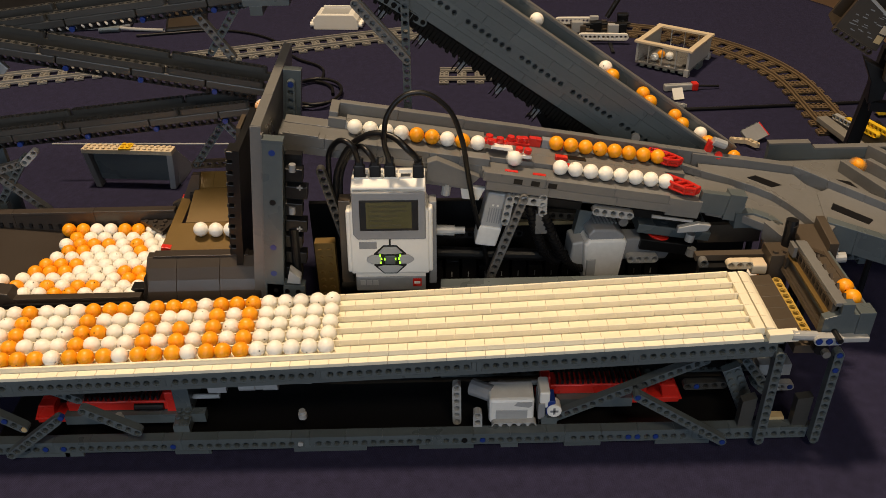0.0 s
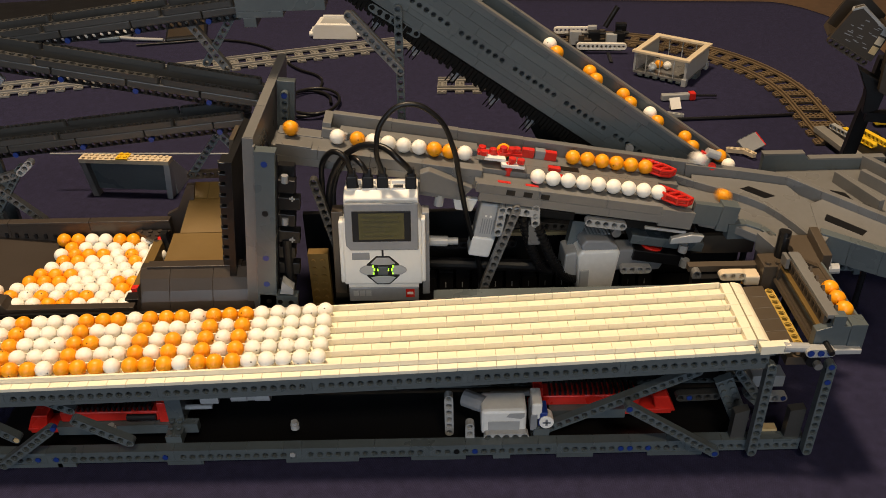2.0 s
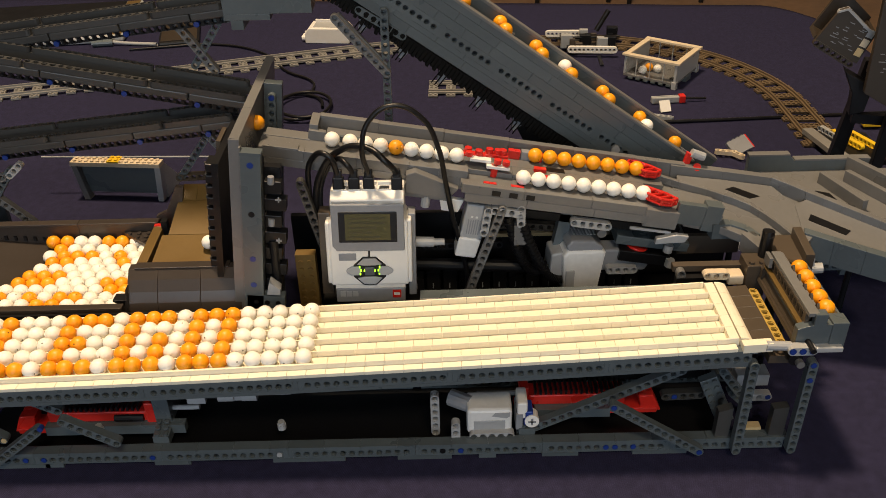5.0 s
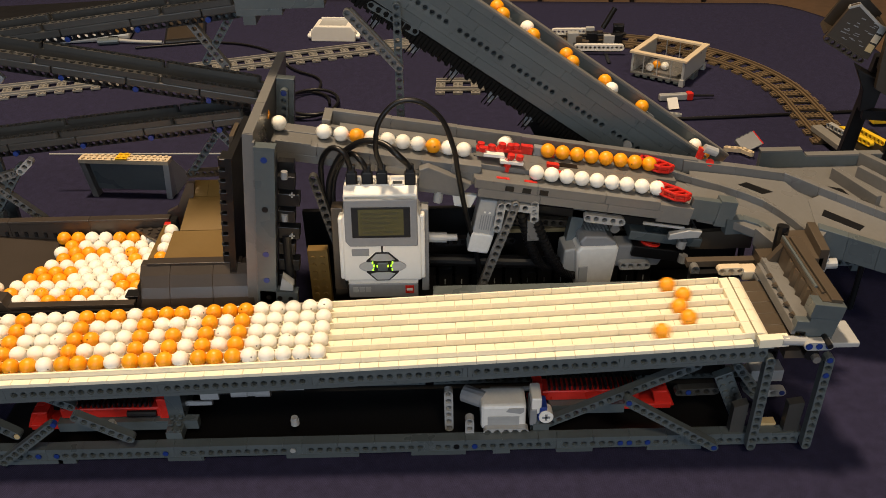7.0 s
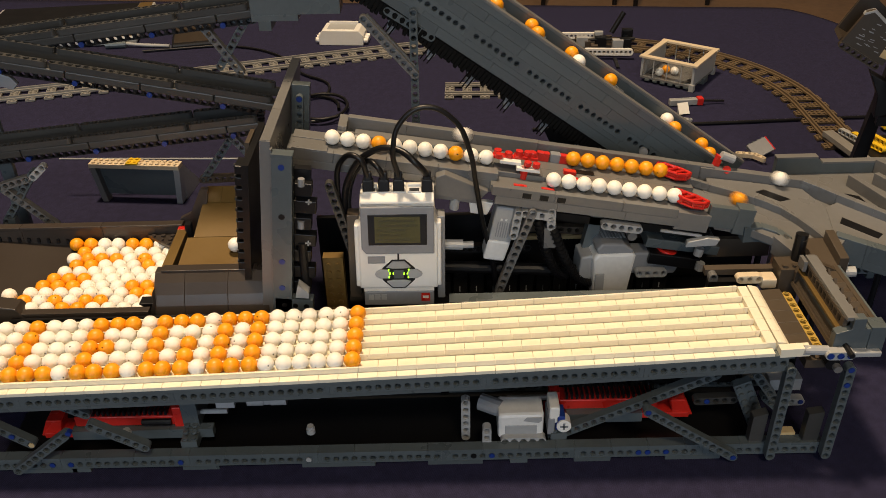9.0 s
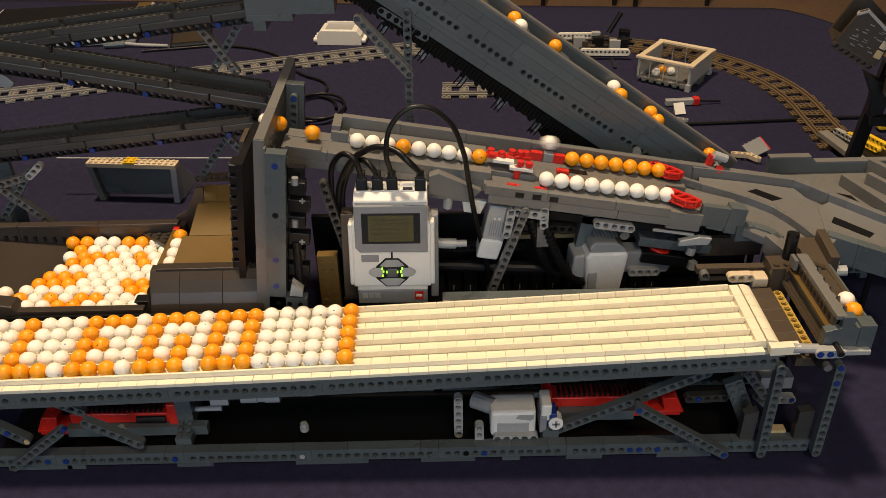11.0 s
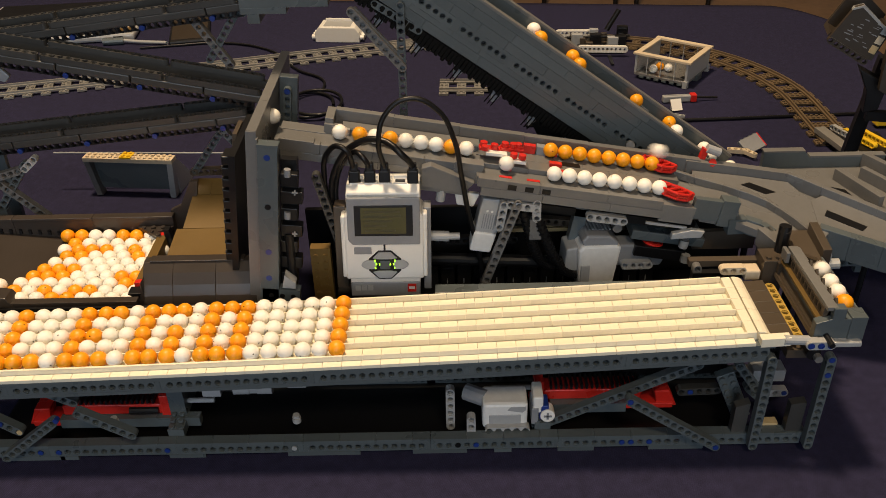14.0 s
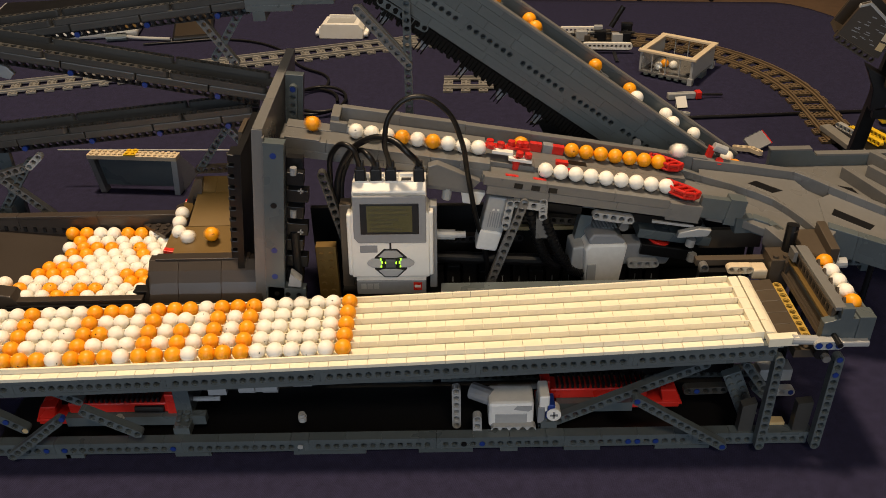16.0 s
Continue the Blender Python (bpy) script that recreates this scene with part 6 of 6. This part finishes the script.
    while t <= end + 0.01:
        r.append((t, high))
        if t + 0.5 < end:
            r += [(t + 0.45, high), (t + 1.5, low), (t + 2.1, low), (t + 3.1, mm(-290, 186, 105, 2, 2, 0))]
        t += 4.0
    walk(pd, [x for x in r if x[0] <= end])
    for cyc in range(5):
        base = 4.0 * cyc
        for i, c in enumerate(("wwwwo", "wwoww", "wowww", "wwwwo", "owwww")[cyc]):
            y = 146 + 14.6 * i
            wait = (-300 + 2 * cyc, 150 + 14.6 * i, 84 - 14.6 * cyc)
            lifted = (-281, y + 11, 116 + 2 * i)
            roll = (-240 - 6 * (i % 3), 168 + 4 * (i % 2), 127.5)
            near = (-220, 170, 127)
            sunk = (-206 + 1.0 * i, 176 + 2 * i, 66 - 8 * cyc)
            b = ball(c, *wait, "balls in the lift")
            if cyc == 0:
                k = (near, (-234.5, 170, 127), (-249, 170, 128), None, None)[i]
                if k is None:
                    rr0 = [(0.0, sunk)]
                else:
                    rr0 = [(0.0, k), (0.75 + 0.3 * i, (-214, 170, 126)), (1.0 + 0.3 * i, sunk)]
            else:
                rr0 = [(0.0, wait), (base - 2.1, wait), (base - 1.5, (-292, y + 4, 104 + i)), (base - 1.0, (-284, y + 4, 106 + 1.6 * i)), (base - 0.55, lifted), (base - 0.25 + 0.07 * i, lifted), (base + 0.1 * i, roll),
                       (base + 0.5 + 0.22 * i, (-214, 170, 126)), (base + 0.75 + 0.22 * i, sunk)]
            key(b, [x for x in rr0 if x[0] <= end] if cyc < 4 else [x for x in rr0 if x[0] <= end + 0.5])


def key_pose(ob, rows):
    """Even motion from row to row, with in-between rows so that it does not ease."""
    out = []
    for (t0, a), (t1, b) in zip(rows, rows[1:]):
        steps = max(int((t1 - t0) / 1.0), 1)
        for i in range(steps):
            s = i / steps
            out.append((t0 + (t1 - t0) * s, a.lerp(b, s)))
    out.append(rows[-1])
    walk(ob, out)


def key_linear(ob, rows):
    turn = ob.matrix_basis.to_3x3().to_4x4()
    key_pose(ob, [(t, Matrix.Translation(Vector(p) * MM) @ turn) for t, p in rows])


motions()
